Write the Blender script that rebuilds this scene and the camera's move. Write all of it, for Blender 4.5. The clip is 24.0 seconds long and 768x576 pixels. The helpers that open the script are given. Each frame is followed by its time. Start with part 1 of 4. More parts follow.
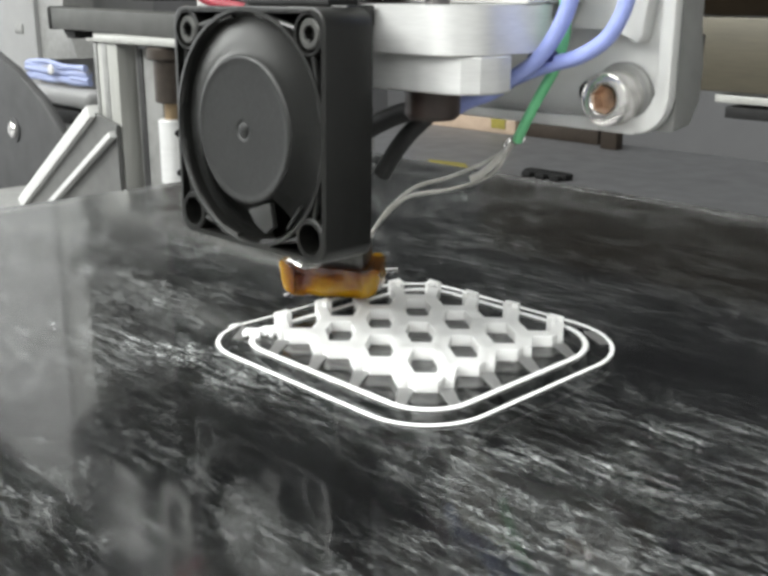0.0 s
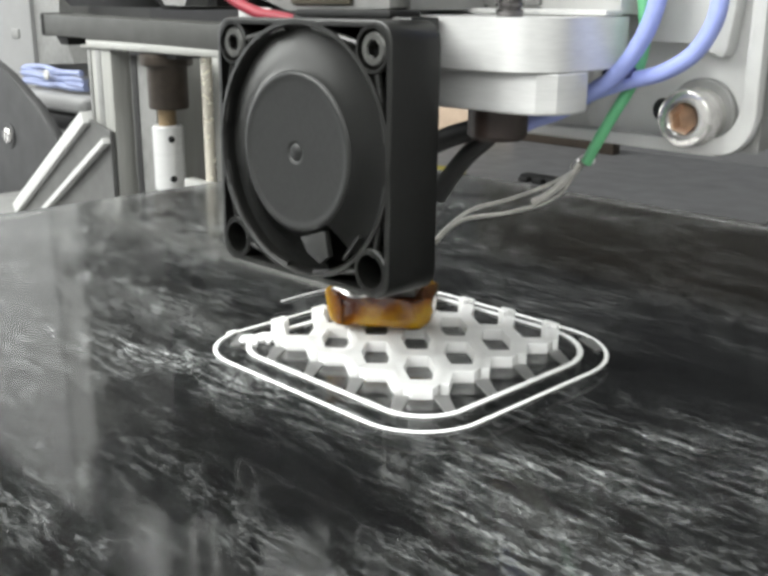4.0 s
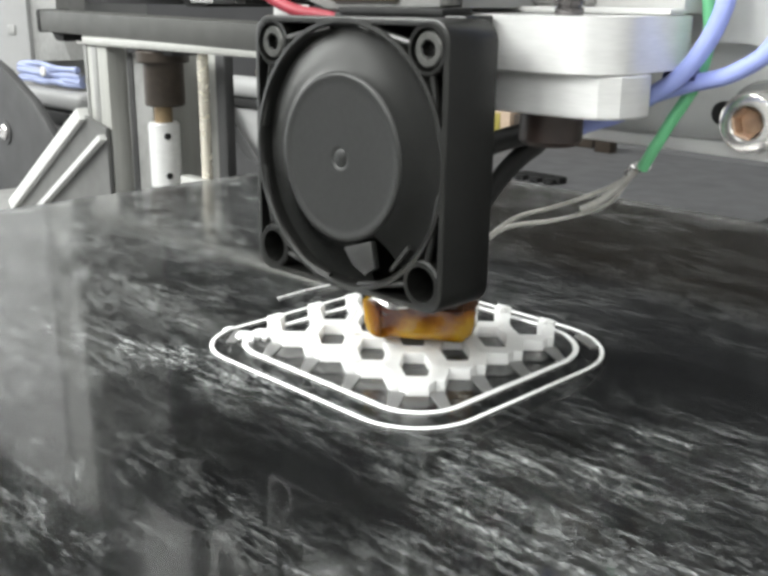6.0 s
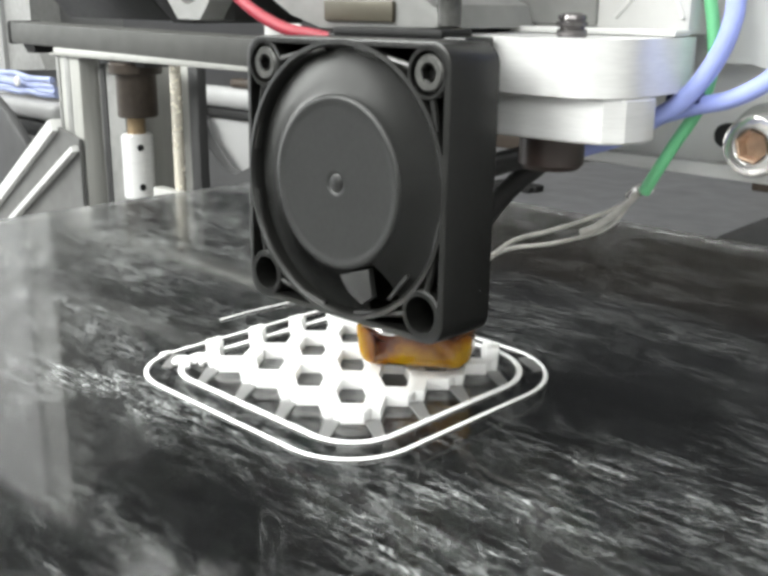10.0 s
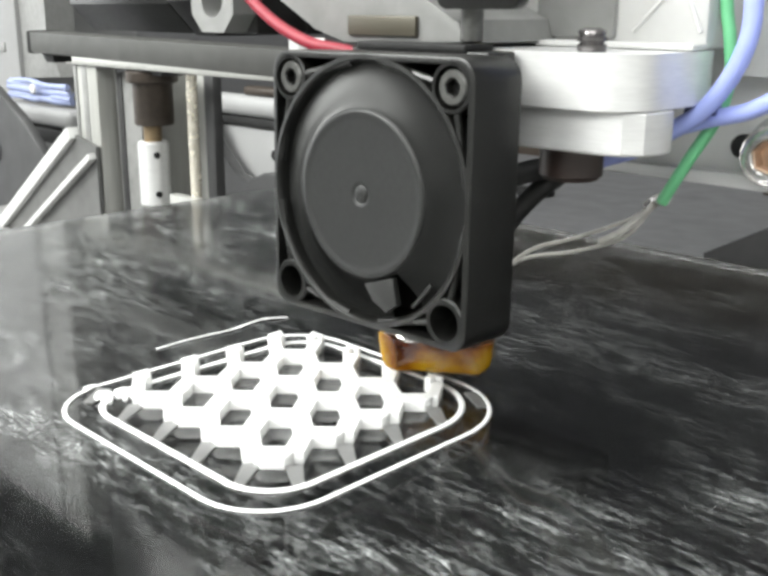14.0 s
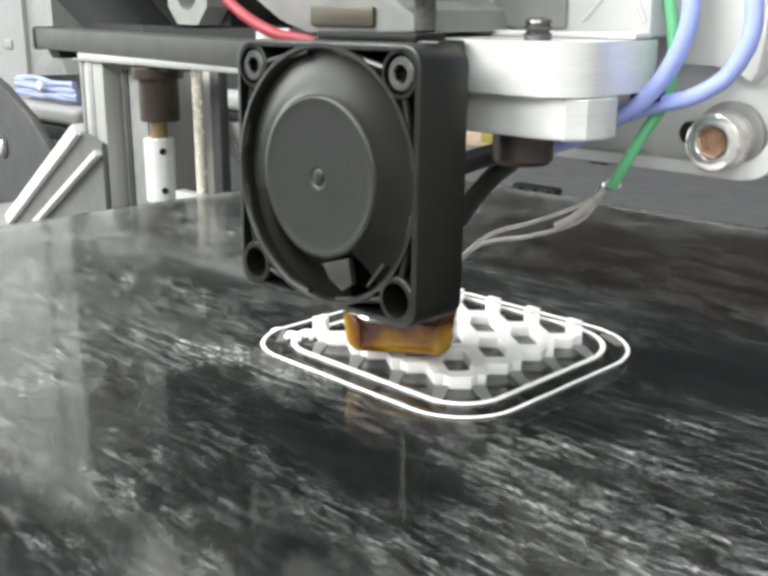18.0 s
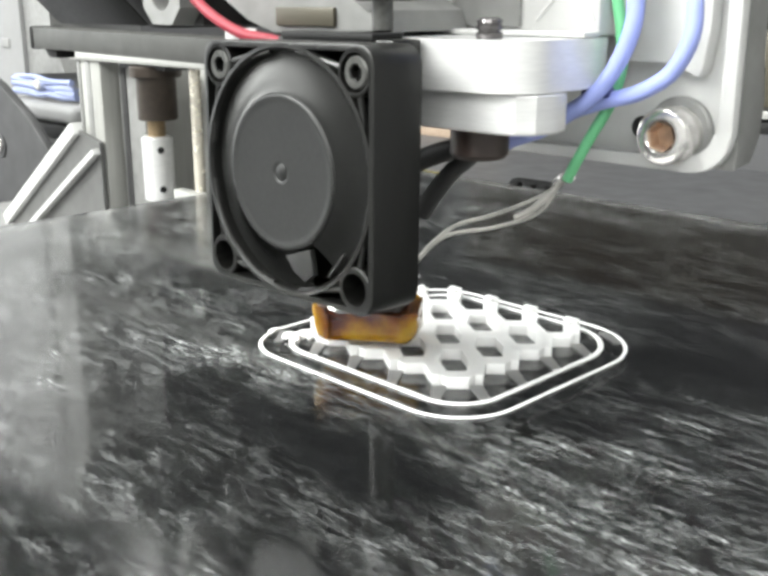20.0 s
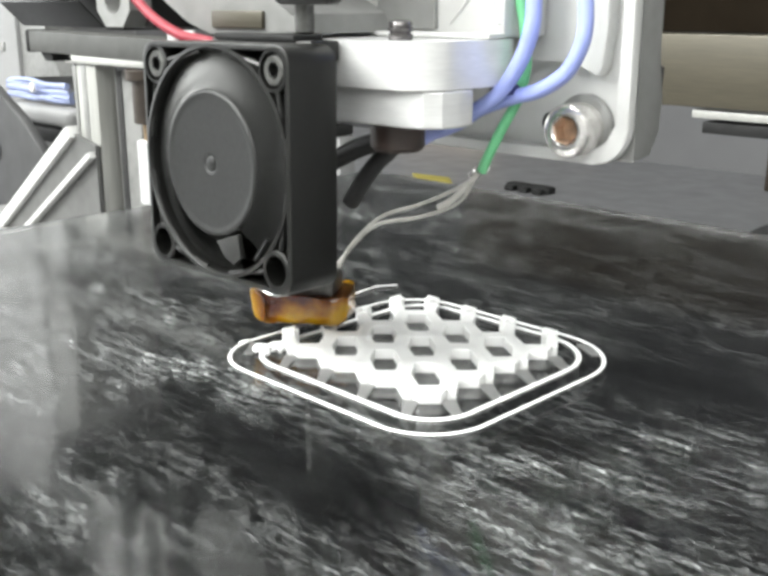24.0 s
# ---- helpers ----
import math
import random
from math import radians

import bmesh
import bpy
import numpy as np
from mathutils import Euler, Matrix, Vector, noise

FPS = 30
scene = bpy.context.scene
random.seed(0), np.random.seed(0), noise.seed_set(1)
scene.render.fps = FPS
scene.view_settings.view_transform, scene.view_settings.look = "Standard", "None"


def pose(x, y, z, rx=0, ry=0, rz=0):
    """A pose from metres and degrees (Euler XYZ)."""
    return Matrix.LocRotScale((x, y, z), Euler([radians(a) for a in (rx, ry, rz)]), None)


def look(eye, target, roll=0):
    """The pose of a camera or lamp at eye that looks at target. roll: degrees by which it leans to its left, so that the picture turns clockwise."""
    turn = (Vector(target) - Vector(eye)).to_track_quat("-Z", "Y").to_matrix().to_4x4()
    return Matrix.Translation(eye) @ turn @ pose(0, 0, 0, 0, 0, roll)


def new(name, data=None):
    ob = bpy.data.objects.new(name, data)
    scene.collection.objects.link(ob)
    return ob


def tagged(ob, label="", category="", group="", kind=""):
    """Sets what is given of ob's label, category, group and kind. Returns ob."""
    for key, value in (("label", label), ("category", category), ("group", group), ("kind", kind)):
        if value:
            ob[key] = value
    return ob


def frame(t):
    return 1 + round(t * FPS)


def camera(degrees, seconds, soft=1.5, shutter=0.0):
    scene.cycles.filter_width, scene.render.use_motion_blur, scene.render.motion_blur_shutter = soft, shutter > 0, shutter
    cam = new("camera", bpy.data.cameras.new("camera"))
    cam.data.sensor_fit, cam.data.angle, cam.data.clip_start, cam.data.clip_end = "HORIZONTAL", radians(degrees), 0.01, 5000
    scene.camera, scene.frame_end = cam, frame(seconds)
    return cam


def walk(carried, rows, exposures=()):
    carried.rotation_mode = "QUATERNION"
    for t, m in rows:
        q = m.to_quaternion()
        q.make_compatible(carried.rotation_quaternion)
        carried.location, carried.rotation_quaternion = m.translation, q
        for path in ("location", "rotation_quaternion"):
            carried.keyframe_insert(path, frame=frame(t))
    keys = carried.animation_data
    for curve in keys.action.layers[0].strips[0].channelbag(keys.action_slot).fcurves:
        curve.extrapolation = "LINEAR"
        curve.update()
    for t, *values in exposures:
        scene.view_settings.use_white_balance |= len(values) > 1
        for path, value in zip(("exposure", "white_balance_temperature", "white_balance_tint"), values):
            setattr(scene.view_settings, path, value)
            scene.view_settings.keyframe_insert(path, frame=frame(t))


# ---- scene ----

MM = 0.001
cam = camera(42.95, 24.0, soft=3.5)
ROWS = [  # seconds, eye (mm), turn (degrees)
    (0.0, 133.23, -97.72, 60.64, 73.217, -0.200, 45.608),
    (0.5, 133.91, -97.65, 61.04, 73.264, -0.247, 45.791),
    (1.0, 133.72, -97.39, 61.29, 73.272, -0.197, 45.729),
    (1.5, 133.83, -96.87, 60.98, 73.351, -0.314, 45.661),
    (2.0, 134.23, -97.09, 60.74, 73.445, -0.461, 45.759),
    (2.5, 134.42, -96.99, 61.01, 73.441, -0.397, 45.744),
    (4.5, 134.35, -95.38, 61.60, 73.456, -0.225, 45.528),
    (5.0, 134.52, -95.60, 61.47, 73.476, -0.362, 45.473),
    (5.5, 134.68, -96.04, 61.59, 73.462, -0.590, 45.547),
    (6.0, 134.68, -95.34, 61.46, 73.328, -0.412, 45.415),
    (6.5, 135.06, -94.69, 61.60, 73.315, -0.481, 45.267),
    (7.0, 135.30, -94.84, 61.81, 73.373, -0.560, 45.153),
    (7.5, 136.01, -94.13, 62.12, 73.466, -0.642, 44.995),
    (8.0, 136.02, -93.58, 62.18, 73.485, -0.659, 44.663),
    (8.5, 136.39, -93.50, 62.56, 73.572, -0.705, 44.526),
    (9.0, 136.62, -93.85, 62.80, 73.691, -0.766, 44.431),
    (9.5, 136.52, -93.63, 62.70, 73.779, -0.721, 44.311),
    (10.0, 136.73, -93.39, 63.16, 73.756, -0.505, 44.251),
    (10.5, 136.83, -93.62, 63.15, 73.914, -0.673, 44.282),
    (12.5, 136.90, -94.36, 63.46, 73.926, -0.304, 44.436),
    (13.0, 136.52, -94.20, 63.66, 73.985, -0.377, 44.587),
    (13.5, 136.39, -94.87, 63.87, 73.922, -0.246, 44.734),
    (14.0, 138.02, -96.95, 64.60, 74.032, -0.299, 44.812),
    (14.5, 136.01, -95.59, 64.05, 73.948, -0.078, 44.923),
    (15.0, 136.64, -95.43, 63.93, 73.941, -0.098, 45.024),
    (15.5, 136.71, -95.42, 63.88, 73.910, -0.152, 45.072),
    (16.0, 136.63, -95.58, 63.66, 73.854, -0.051, 45.010),
    (16.5, 136.65, -95.48, 63.60, 73.772, 0.018, 44.935),
    (17.0, 137.74, -95.35, 63.31, 73.926, -0.389, 45.158),
    (17.5, 137.71, -96.11, 63.77, 73.873, -0.300, 45.162),
    (18.0, 137.90, -96.15, 63.49, 73.953, -0.264, 45.220),
    (18.5, 137.83, -95.81, 63.48, 73.898, -0.205, 45.162),
    (20.5, 137.98, -96.30, 64.46, 73.685, 0.093, 45.072),
    (21.0, 137.71, -96.73, 64.26, 73.741, 0.055, 45.026),
    (21.5, 137.61, -96.74, 64.14, 73.734, 0.069, 45.000),
    (22.0, 137.61, -96.27, 63.99, 73.739, 0.086, 44.942),
    (22.5, 138.02, -96.53, 64.22, 73.764, 0.075, 44.994),
    (23.0, 138.19, -96.18, 64.43, 73.820, 0.114, 45.011),
    (23.5, 137.94, -96.93, 64.33, 73.938, 0.080, 44.882),
    (24.0, 137.39, -96.35, 64.34, 73.898, -0.023, 44.788),
]
HEAD = [  # seconds, travel of the print head along its rail (mm)
    (0.0, 0.01),
    (0.5, 4.77),
    (1.0, 6.28),
    (1.5, 7.68),
    (2.0, 11.37),
    (2.5, 11.16),
    (4.5, 21.23),
    (5.0, 24.47),
    (5.5, 26.65),
    (6.0, 29.12),
    (6.5, 31.36),
    (7.0, 31.16),
    (7.5, 36.95),
    (8.0, 37.55),
    (8.5, 41.09),
    (9.0, 41.51),
    (9.5, 34.75),
    (10.0, 36.61),
    (10.5, 42.02),
    (12.5, 41.32),
    (13.0, 40.80),
    (13.5, 36.18),
    (14.0, 37.22),
    (14.5, 35.96),
    (15.0, 31.02),
    (15.5, 31.12),
    (16.0, 24.31),
    (16.5, 24.91),
    (17.0, 31.87),
    (17.5, 32.27),
    (18.0, 27.12),
    (18.5, 27.20),
    (20.5, 16.67),
    (21.0, 15.19),
    (21.5, 10.43),
    (22.0, 10.86),
    (22.5, 5.31),
    (23.0, 7.51),
    (23.5, -0.08),
    (24.0, 0.47),
]
BED = [  # seconds, travel of the bed (mm)
    (0.0, -0.00),
    (0.5, 6.37),
    (1.0, 5.51),
    (1.5, 3.99),
    (2.0, 3.35),
    (2.5, 3.00),
    (4.5, 2.53),
    (5.0, 6.47),
    (5.5, 6.36),
    (6.0, 2.92),
    (6.5, 3.28),
    (7.0, 3.03),
    (7.5, 6.95),
    (8.0, 6.39),
    (8.5, 1.17),
    (9.0, 2.48),
    (9.5, -3.12),
    (10.0, -3.43),
    (10.5, -8.83),
    (12.5, -18.23),
    (13.0, -18.18),
    (13.5, -22.80),
    (14.0, -24.04),
    (14.5, -21.96),
    (15.0, -8.49),
    (15.5, -8.83),
    (16.0, -3.52),
    (16.5, -3.87),
    (17.0, 10.37),
    (17.5, 12.81),
    (18.0, 16.84),
    (18.5, 16.59),
    (20.5, 16.54),
    (21.0, 16.13),
    (21.5, 9.94),
    (22.0, 9.87),
    (22.5, 16.20),
    (23.0, 16.09),
    (23.5, 9.99),
    (24.0, 9.68),
]
walk(cam, [(t, pose(x * MM, y * MM, z * MM, rx, ry, rz)) for t, x, y, z, rx, ry, rz in ROWS], exposures=[(0.0, -0.08 - 0.46), (5.0, -0.08 - 0.38), (8.0, -0.08 - 0.1), (14.0, -0.08 - 0.14), (17.0, -0.08 - 0.18), (20.0, -0.08 + 0.04), (24.0, -0.08 + 0.04)])

# ---- light: a bright workshop, added unseen soft lamps and pale daylight all round ----
world = bpy.data.worlds.new("workshop_air")
scene.world = world
world.use_nodes = True
world.node_tree.nodes["Background"].inputs[0].default_value = (0.95, 0.98, 1.0, 1)
world.node_tree.nodes["Background"].inputs[1].default_value = 0.06


def area_lamp(name, at, target, sx, sy, power, colour):
    data = bpy.data.lights.new(name, "AREA")
    data.shape, data.size, data.size_y, data.energy, data.color = "RECTANGLE", sx, sy, power, colour
    ob = new(name, data)
    ob.matrix_world = look(at, target)
    return ob


# soft lamps added in front and overhead to light print and head
area_lamp("unseen_soft_light", (-1.2, -1.9, 1.6), (-0.1, 0.0, 0.0), 2.3, 1.1, 205, (0.98, 1.0, 0.97))
# lamp added at the left for the fan's highlight; no window is modelled
area_lamp("left_highlight_lamp", (-2.45, -0.5, 0.45), (0.0, 0.0, 0.1), 1.6, 1.3, 26, (0.97, 1.0, 1.0))
area_lamp("unseen_soft_light", (1.2, -1.9, 1.6), (0.1, 0.0, 0.0), 2.3, 1.1, 62, (0.98, 1.0, 0.97))
area_lamp("unseen_soft_light", (-0.5, -0.1, 1.9), (-0.3, 0.1, 0.0), 2.2, 1.3, 52, (0.98, 1.0, 0.97))


# ---- materials ----
def material(name, colour, rough=0.5, metal=0.0, grain=0.0, scale=300.0, bump=0.0, dark=None, spread=(0.4, 0.65), stretch=(1, 1, 1), coat=0.0, vary=0.0, spec=0.5):
    m = bpy.data.materials.new(name)
    m.use_nodes = True
    nt = m.node_tree
    bsdf = nt.nodes["Principled BSDF"]
    bsdf.inputs["Base Color"].default_value = (*colour, 1)
    bsdf.inputs["Roughness"].default_value = rough
    bsdf.inputs["Metallic"].default_value = metal
    bsdf.inputs["Coat Weight"].default_value = coat
    bsdf.inputs["Specular IOR Level"].default_value = spec
    if grain or bump or dark:
        co = nt.nodes.new("ShaderNodeTexCoord")
        mp = nt.nodes.new("ShaderNodeMapping")
        mp.inputs["Scale"].default_value = stretch
        nt.links.new(co.outputs["Object"], mp.inputs["Vector"])
        big = nt.nodes.new("ShaderNodeTexNoise")
        big.inputs["Scale"].default_value, big.inputs["Detail"].default_value = scale * 0.15, 6
        fine = nt.nodes.new("ShaderNodeTexNoise")
        fine.inputs["Scale"].default_value, fine.inputs["Detail"].default_value = scale, 5
        nt.links.new(mp.outputs[0], big.inputs["Vector"])
        nt.links.new(mp.outputs[0], fine.inputs["Vector"])
        mixn = nt.nodes.new("ShaderNodeMath")
        mixn.operation = "ADD"
        nt.links.new(big.outputs["Fac"], mixn.inputs[0])
        nt.links.new(fine.outputs["Fac"], mixn.inputs[1])
        ramp = nt.nodes.new("ShaderNodeMapRange")
        ramp.inputs["From Min"].default_value, ramp.inputs["From Max"].default_value = 2 * spread[0], 2 * spread[1]
        nt.links.new(mixn.outputs[0], ramp.inputs["Value"])
        mix = nt.nodes.new("ShaderNodeMix")
        mix.data_type = "RGBA"
        other = dark if dark else tuple(c * (1 - grain) for c in colour)
        mix.inputs["A"].default_value, mix.inputs["B"].default_value = (*colour, 1), (*other, 1)
        nt.links.new(ramp.outputs[0], mix.inputs["Factor"])
        nt.links.new(mix.outputs["Result"], bsdf.inputs["Base Color"])
        rr = nt.nodes.new("ShaderNodeMapRange")
        rr.inputs["To Min"].default_value, rr.inputs["To Max"].default_value = rough * 0.85, min(1, rough * 1.25)
        nt.links.new(fine.outputs["Fac"], rr.inputs["Value"])
        nt.links.new(rr.outputs[0], bsdf.inputs["Roughness"])
        if bump:
            bp = nt.nodes.new("ShaderNodeBump")
            bp.inputs["Strength"].default_value, bp.inputs["Distance"].default_value = bump, 0.0003
            nt.links.new(fine.outputs["Fac"], bp.inputs["Height"])
            nt.links.new(bp.outputs[0], bsdf.inputs["Normal"])
    return m


BLACK = material("black_moulded_plastic", (0.0075, 0.0076, 0.0070), 0.31, grain=0.35, scale=900, bump=0.12, spec=0.4)
HUB = material("satin_black_plastic", (0.0150, 0.0155, 0.0150), 0.42, grain=0.2, scale=1200, bump=0.1, spec=0.4)
BLADE = material("dark_fan_blades", (0.012, 0.0123, 0.0115), 0.40, grain=0.15, scale=500, spec=0.5)
STEEL_DARK = material("blackened_steel", (0.11, 0.11, 0.105), 0.33, 0.6, grain=0.4, scale=900)
STEEL = material("bright_screw_steel", (0.80, 0.78, 0.76), 0.2, 0.75, grain=0.35, scale=500, bump=0.15)
ALU = material("turned_aluminium", (0.71, 0.71, 0.705), 0.32, 0.4, grain=0.12, scale=350, stretch=(1, 1, 12), bump=0.05)
CAST = material("pale_cast_aluminium", (0.60, 0.60, 0.59), 0.5, 0.1, grain=0.08, scale=260, bump=0.08)
PALE = material("pale_grey_painted_block", (0.56, 0.56, 0.55), 0.5, 0.1, grain=0.12, scale=160, bump=0.05)
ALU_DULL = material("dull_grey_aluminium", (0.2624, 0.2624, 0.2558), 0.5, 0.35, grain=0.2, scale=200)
FRAME = material("anodised_extrusion", (0.34, 0.34, 0.32), 0.4, 0.2, grain=0.15, scale=150, stretch=(4, 4, 0.3))
BEAM = material("grey_painted_beam", (0.040, 0.040, 0.036), 0.5, grain=0.3, scale=120)
WEB = material("grey_gusset_sheet", (0.1156, 0.1156, 0.1122), 0.5, 0.2, grain=0.2, scale=120)
BRASS = material("tarnished_brass", (0.30, 0.22, 0.13), 0.4, 0.6, grain=0.4, scale=300)
SOCKET = material("brassy_socket_steel", (0.70, 0.50, 0.36), 0.3, 0.6, grain=0.5, scale=400)
RUST = material("browned_motor_steel", (0.048, 0.036, 0.027), 0.45, 0.3, grain=0.4, scale=250)
RAIL = material("oiled_rail_steel", (0.0765, 0.0680, 0.0486), 0.42, 0.3, grain=0.25, scale=180, stretch=(0.3, 4, 4))
PRINT = material("white_printed_plastic", (0.86, 0.86, 0.85), 0.45, grain=0.06, scale=900, bump=0.2, stretch=(1, 1, 4))
PB = PRINT.node_tree.nodes["Principled BSDF"]
PB.inputs["Subsurface Weight"].default_value, PB.inputs["Subsurface Scale"].default_value = 0.5, 0.003
PB.inputs["Subsurface Radius"].default_value = (1, 1, 1)
BEAD = material("white_plastic_bead", (0.93, 0.93, 0.93), 0.45, grain=0.05, scale=900)
THIN = material("thin_clear_plastic_line", (0.80, 0.80, 0.79), 0.35, grain=0.1, scale=600)
THIN.node_tree.nodes["Principled BSDF"].inputs["Transmission Weight"].default_value = 0.8
BLUE = material("periwinkle_wire_sleeve", (0.33, 0.39, 0.78), 0.4, grain=0.15, scale=300)
NAVY = material("navy_wire_sleeve", (0.035, 0.04, 0.16), 0.5, grain=0.2, scale=300)
GREEN = material("green_wire_sleeve", (0.15, 0.50, 0.24), 0.4, grain=0.15, scale=300)
RED = material("red_wire_sleeve", (0.22, 0.004, 0.018), 0.5, grain=0.15, scale=300)
SLEEVE = material("black_cable_sleeve", (0.0120, 0.0120, 0.0120), 0.55, grain=0.4, scale=400, bump=0.2)
LEAD = material("bare_thermistor_lead", (0.5805, 0.5670, 0.5265), 0.45, 0.1, grain=0.3, scale=500)
ROD = material("polished_warm_steel_rod", (0.80, 0.75, 0.64), 0.25, 0.6, grain=0.08, scale=300)
PEEK = material("brown_insulator_plastic", (0.05, 0.032, 0.026), 0.4, grain=0.4, scale=300)
LABEL = material("white_paper_tag", (0.50, 0.50, 0.49), 0.7, grain=0.05, scale=300)
TABLE = material("pale_grey_table_laminate", (0.145, 0.145, 0.151), 0.5, grain=0.2, scale=30)
WALLPAINT = material("off_white_wall_paint", (0.74, 0.74, 0.73), 0.8, grain=0.08, scale=8)
DADO = material("grey_lower_wall_paint", (0.1360, 0.1360, 0.1403), 0.7, grain=0.1, scale=8)
DARKWALL = material("dark_reflection_wall", (0.0210, 0.0216, 0.0240), 0.8, grain=0.15, scale=8)
HEATPLATE = material("black_heater_coating", (0.004, 0.004, 0.005), 0.9, grain=0.3, scale=80, spec=0.0)
SPOKE = material("worn_grey_plastic", (0.016, 0.0163, 0.0155), 0.45, grain=0.25, scale=500)
BROWNCOVER = material("matte_dark_brown_cover", (0.013, 0.010, 0.007), 0.9, grain=0.3, scale=80, spec=0.0)
CHROME = material("dark_chrome", (0.17, 0.16, 0.16), 0.22, 0.8, grain=0.4, scale=500)
WHITEBOX = material("white_powder_coat", (0.2346, 0.2346, 0.2346), 0.5, grain=0.06, scale=60)
DARKPLATE = material("dark_grey_sheet_metal", (0.0360, 0.0360, 0.0368), 0.5, grain=0.3, scale=60)
TAN = material("tan_cardboard", (0.42, 0.32, 0.24), 0.8, grain=0.2, scale=60)
YELLOW = material("yellow_tape", (0.26, 0.22, 0.04), 0.6, grain=0.2, scale=120)
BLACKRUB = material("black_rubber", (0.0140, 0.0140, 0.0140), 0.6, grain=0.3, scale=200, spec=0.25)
BLUECLOTH = material("blue_plastic_wrap", (0.24, 0.28, 0.45), 0.4, grain=0.3, scale=60)


def kapton():
    """Glossy film: clear yellow where it stands off, burnt brown where it clings."""
    m = material("amber_polyimide_tape", (0.92, 0.50, 0.03), 0.12, grain=0.75, scale=260, bump=0.35)
    nt = m.node_tree
    b = nt.nodes["Principled BSDF"]
    co = nt.nodes.new("ShaderNodeTexCoord")
    n = nt.nodes.new("ShaderNodeTexNoise")
    n.inputs["Scale"].default_value, n.inputs["Detail"].default_value = 120, 4
    nt.links.new(co.outputs["Object"], n.inputs["Vector"])
    ramp = nt.nodes.new("ShaderNodeValToRGB")
    el = ramp.color_ramp.elements
    el[0].position, el[0].color = 0.36, (0.075, 0.014, 0.003, 1)
    el[1].position, el[1].color = 0.64, (0.40, 0.22, 0.008, 1)
    mid = el.new(0.47)
    mid.color = (0.24, 0.085, 0.004, 1)
    sep = nt.nodes.new("ShaderNodeSeparateXYZ")
    nt.links.new(co.outputs["Object"], sep.inputs[0])
    burn = nt.nodes.new("ShaderNodeMapRange")
    burn.inputs["From Min"].default_value, burn.inputs["From Max"].default_value = 0.0005, 0.006
    burn.inputs["To Min"].default_value, burn.inputs["To Max"].default_value = 0.09, -0.11
    nt.links.new(sep.outputs["Z"], burn.inputs["Value"])
    both = nt.nodes.new("ShaderNodeMath")
    nt.links.new(n.outputs["Fac"], both.inputs[0])
    nt.links.new(burn.outputs[0], both.inputs[1])
    turned = nt.nodes.new("ShaderNodeMapping")
    turned.inputs["Rotation"].default_value = (0, 0, radians(-34))
    nt.links.new(co.outputs["Object"], turned.inputs["Vector"])
    side = nt.nodes.new("ShaderNodeSeparateXYZ")
    nt.links.new(turned.outputs[0], side.inputs[0])
    far = nt.nodes.new("ShaderNodeMath")
    far.operation = "ABSOLUTE"
    nt.links.new(side.outputs["X"], far.inputs[0])
    ends = nt.nodes.new("ShaderNodeMapRange")
    ends.inputs["From Min"].default_value, ends.inputs["From Max"].default_value = 0.005, 0.0095
    ends.inputs["To Min"].default_value, ends.inputs["To Max"].default_value = -0.09, 0.16
    nt.links.new(far.outputs[0], ends.inputs["Value"])
    worn = nt.nodes.new("ShaderNodeMath")
    nt.links.new(both.outputs[0], worn.inputs[0])
    nt.links.new(ends.outputs[0], worn.inputs[1])
    nt.links.new(worn.outputs[0], ramp.inputs["Fac"])
    nt.links.new(ramp.outputs["Color"], b.inputs["Base Color"])
    b.inputs["Transmission Weight"].default_value = 0.15
    b.inputs["Coat Weight"].default_value = 0.25
    return m


KAPTON = kapton()


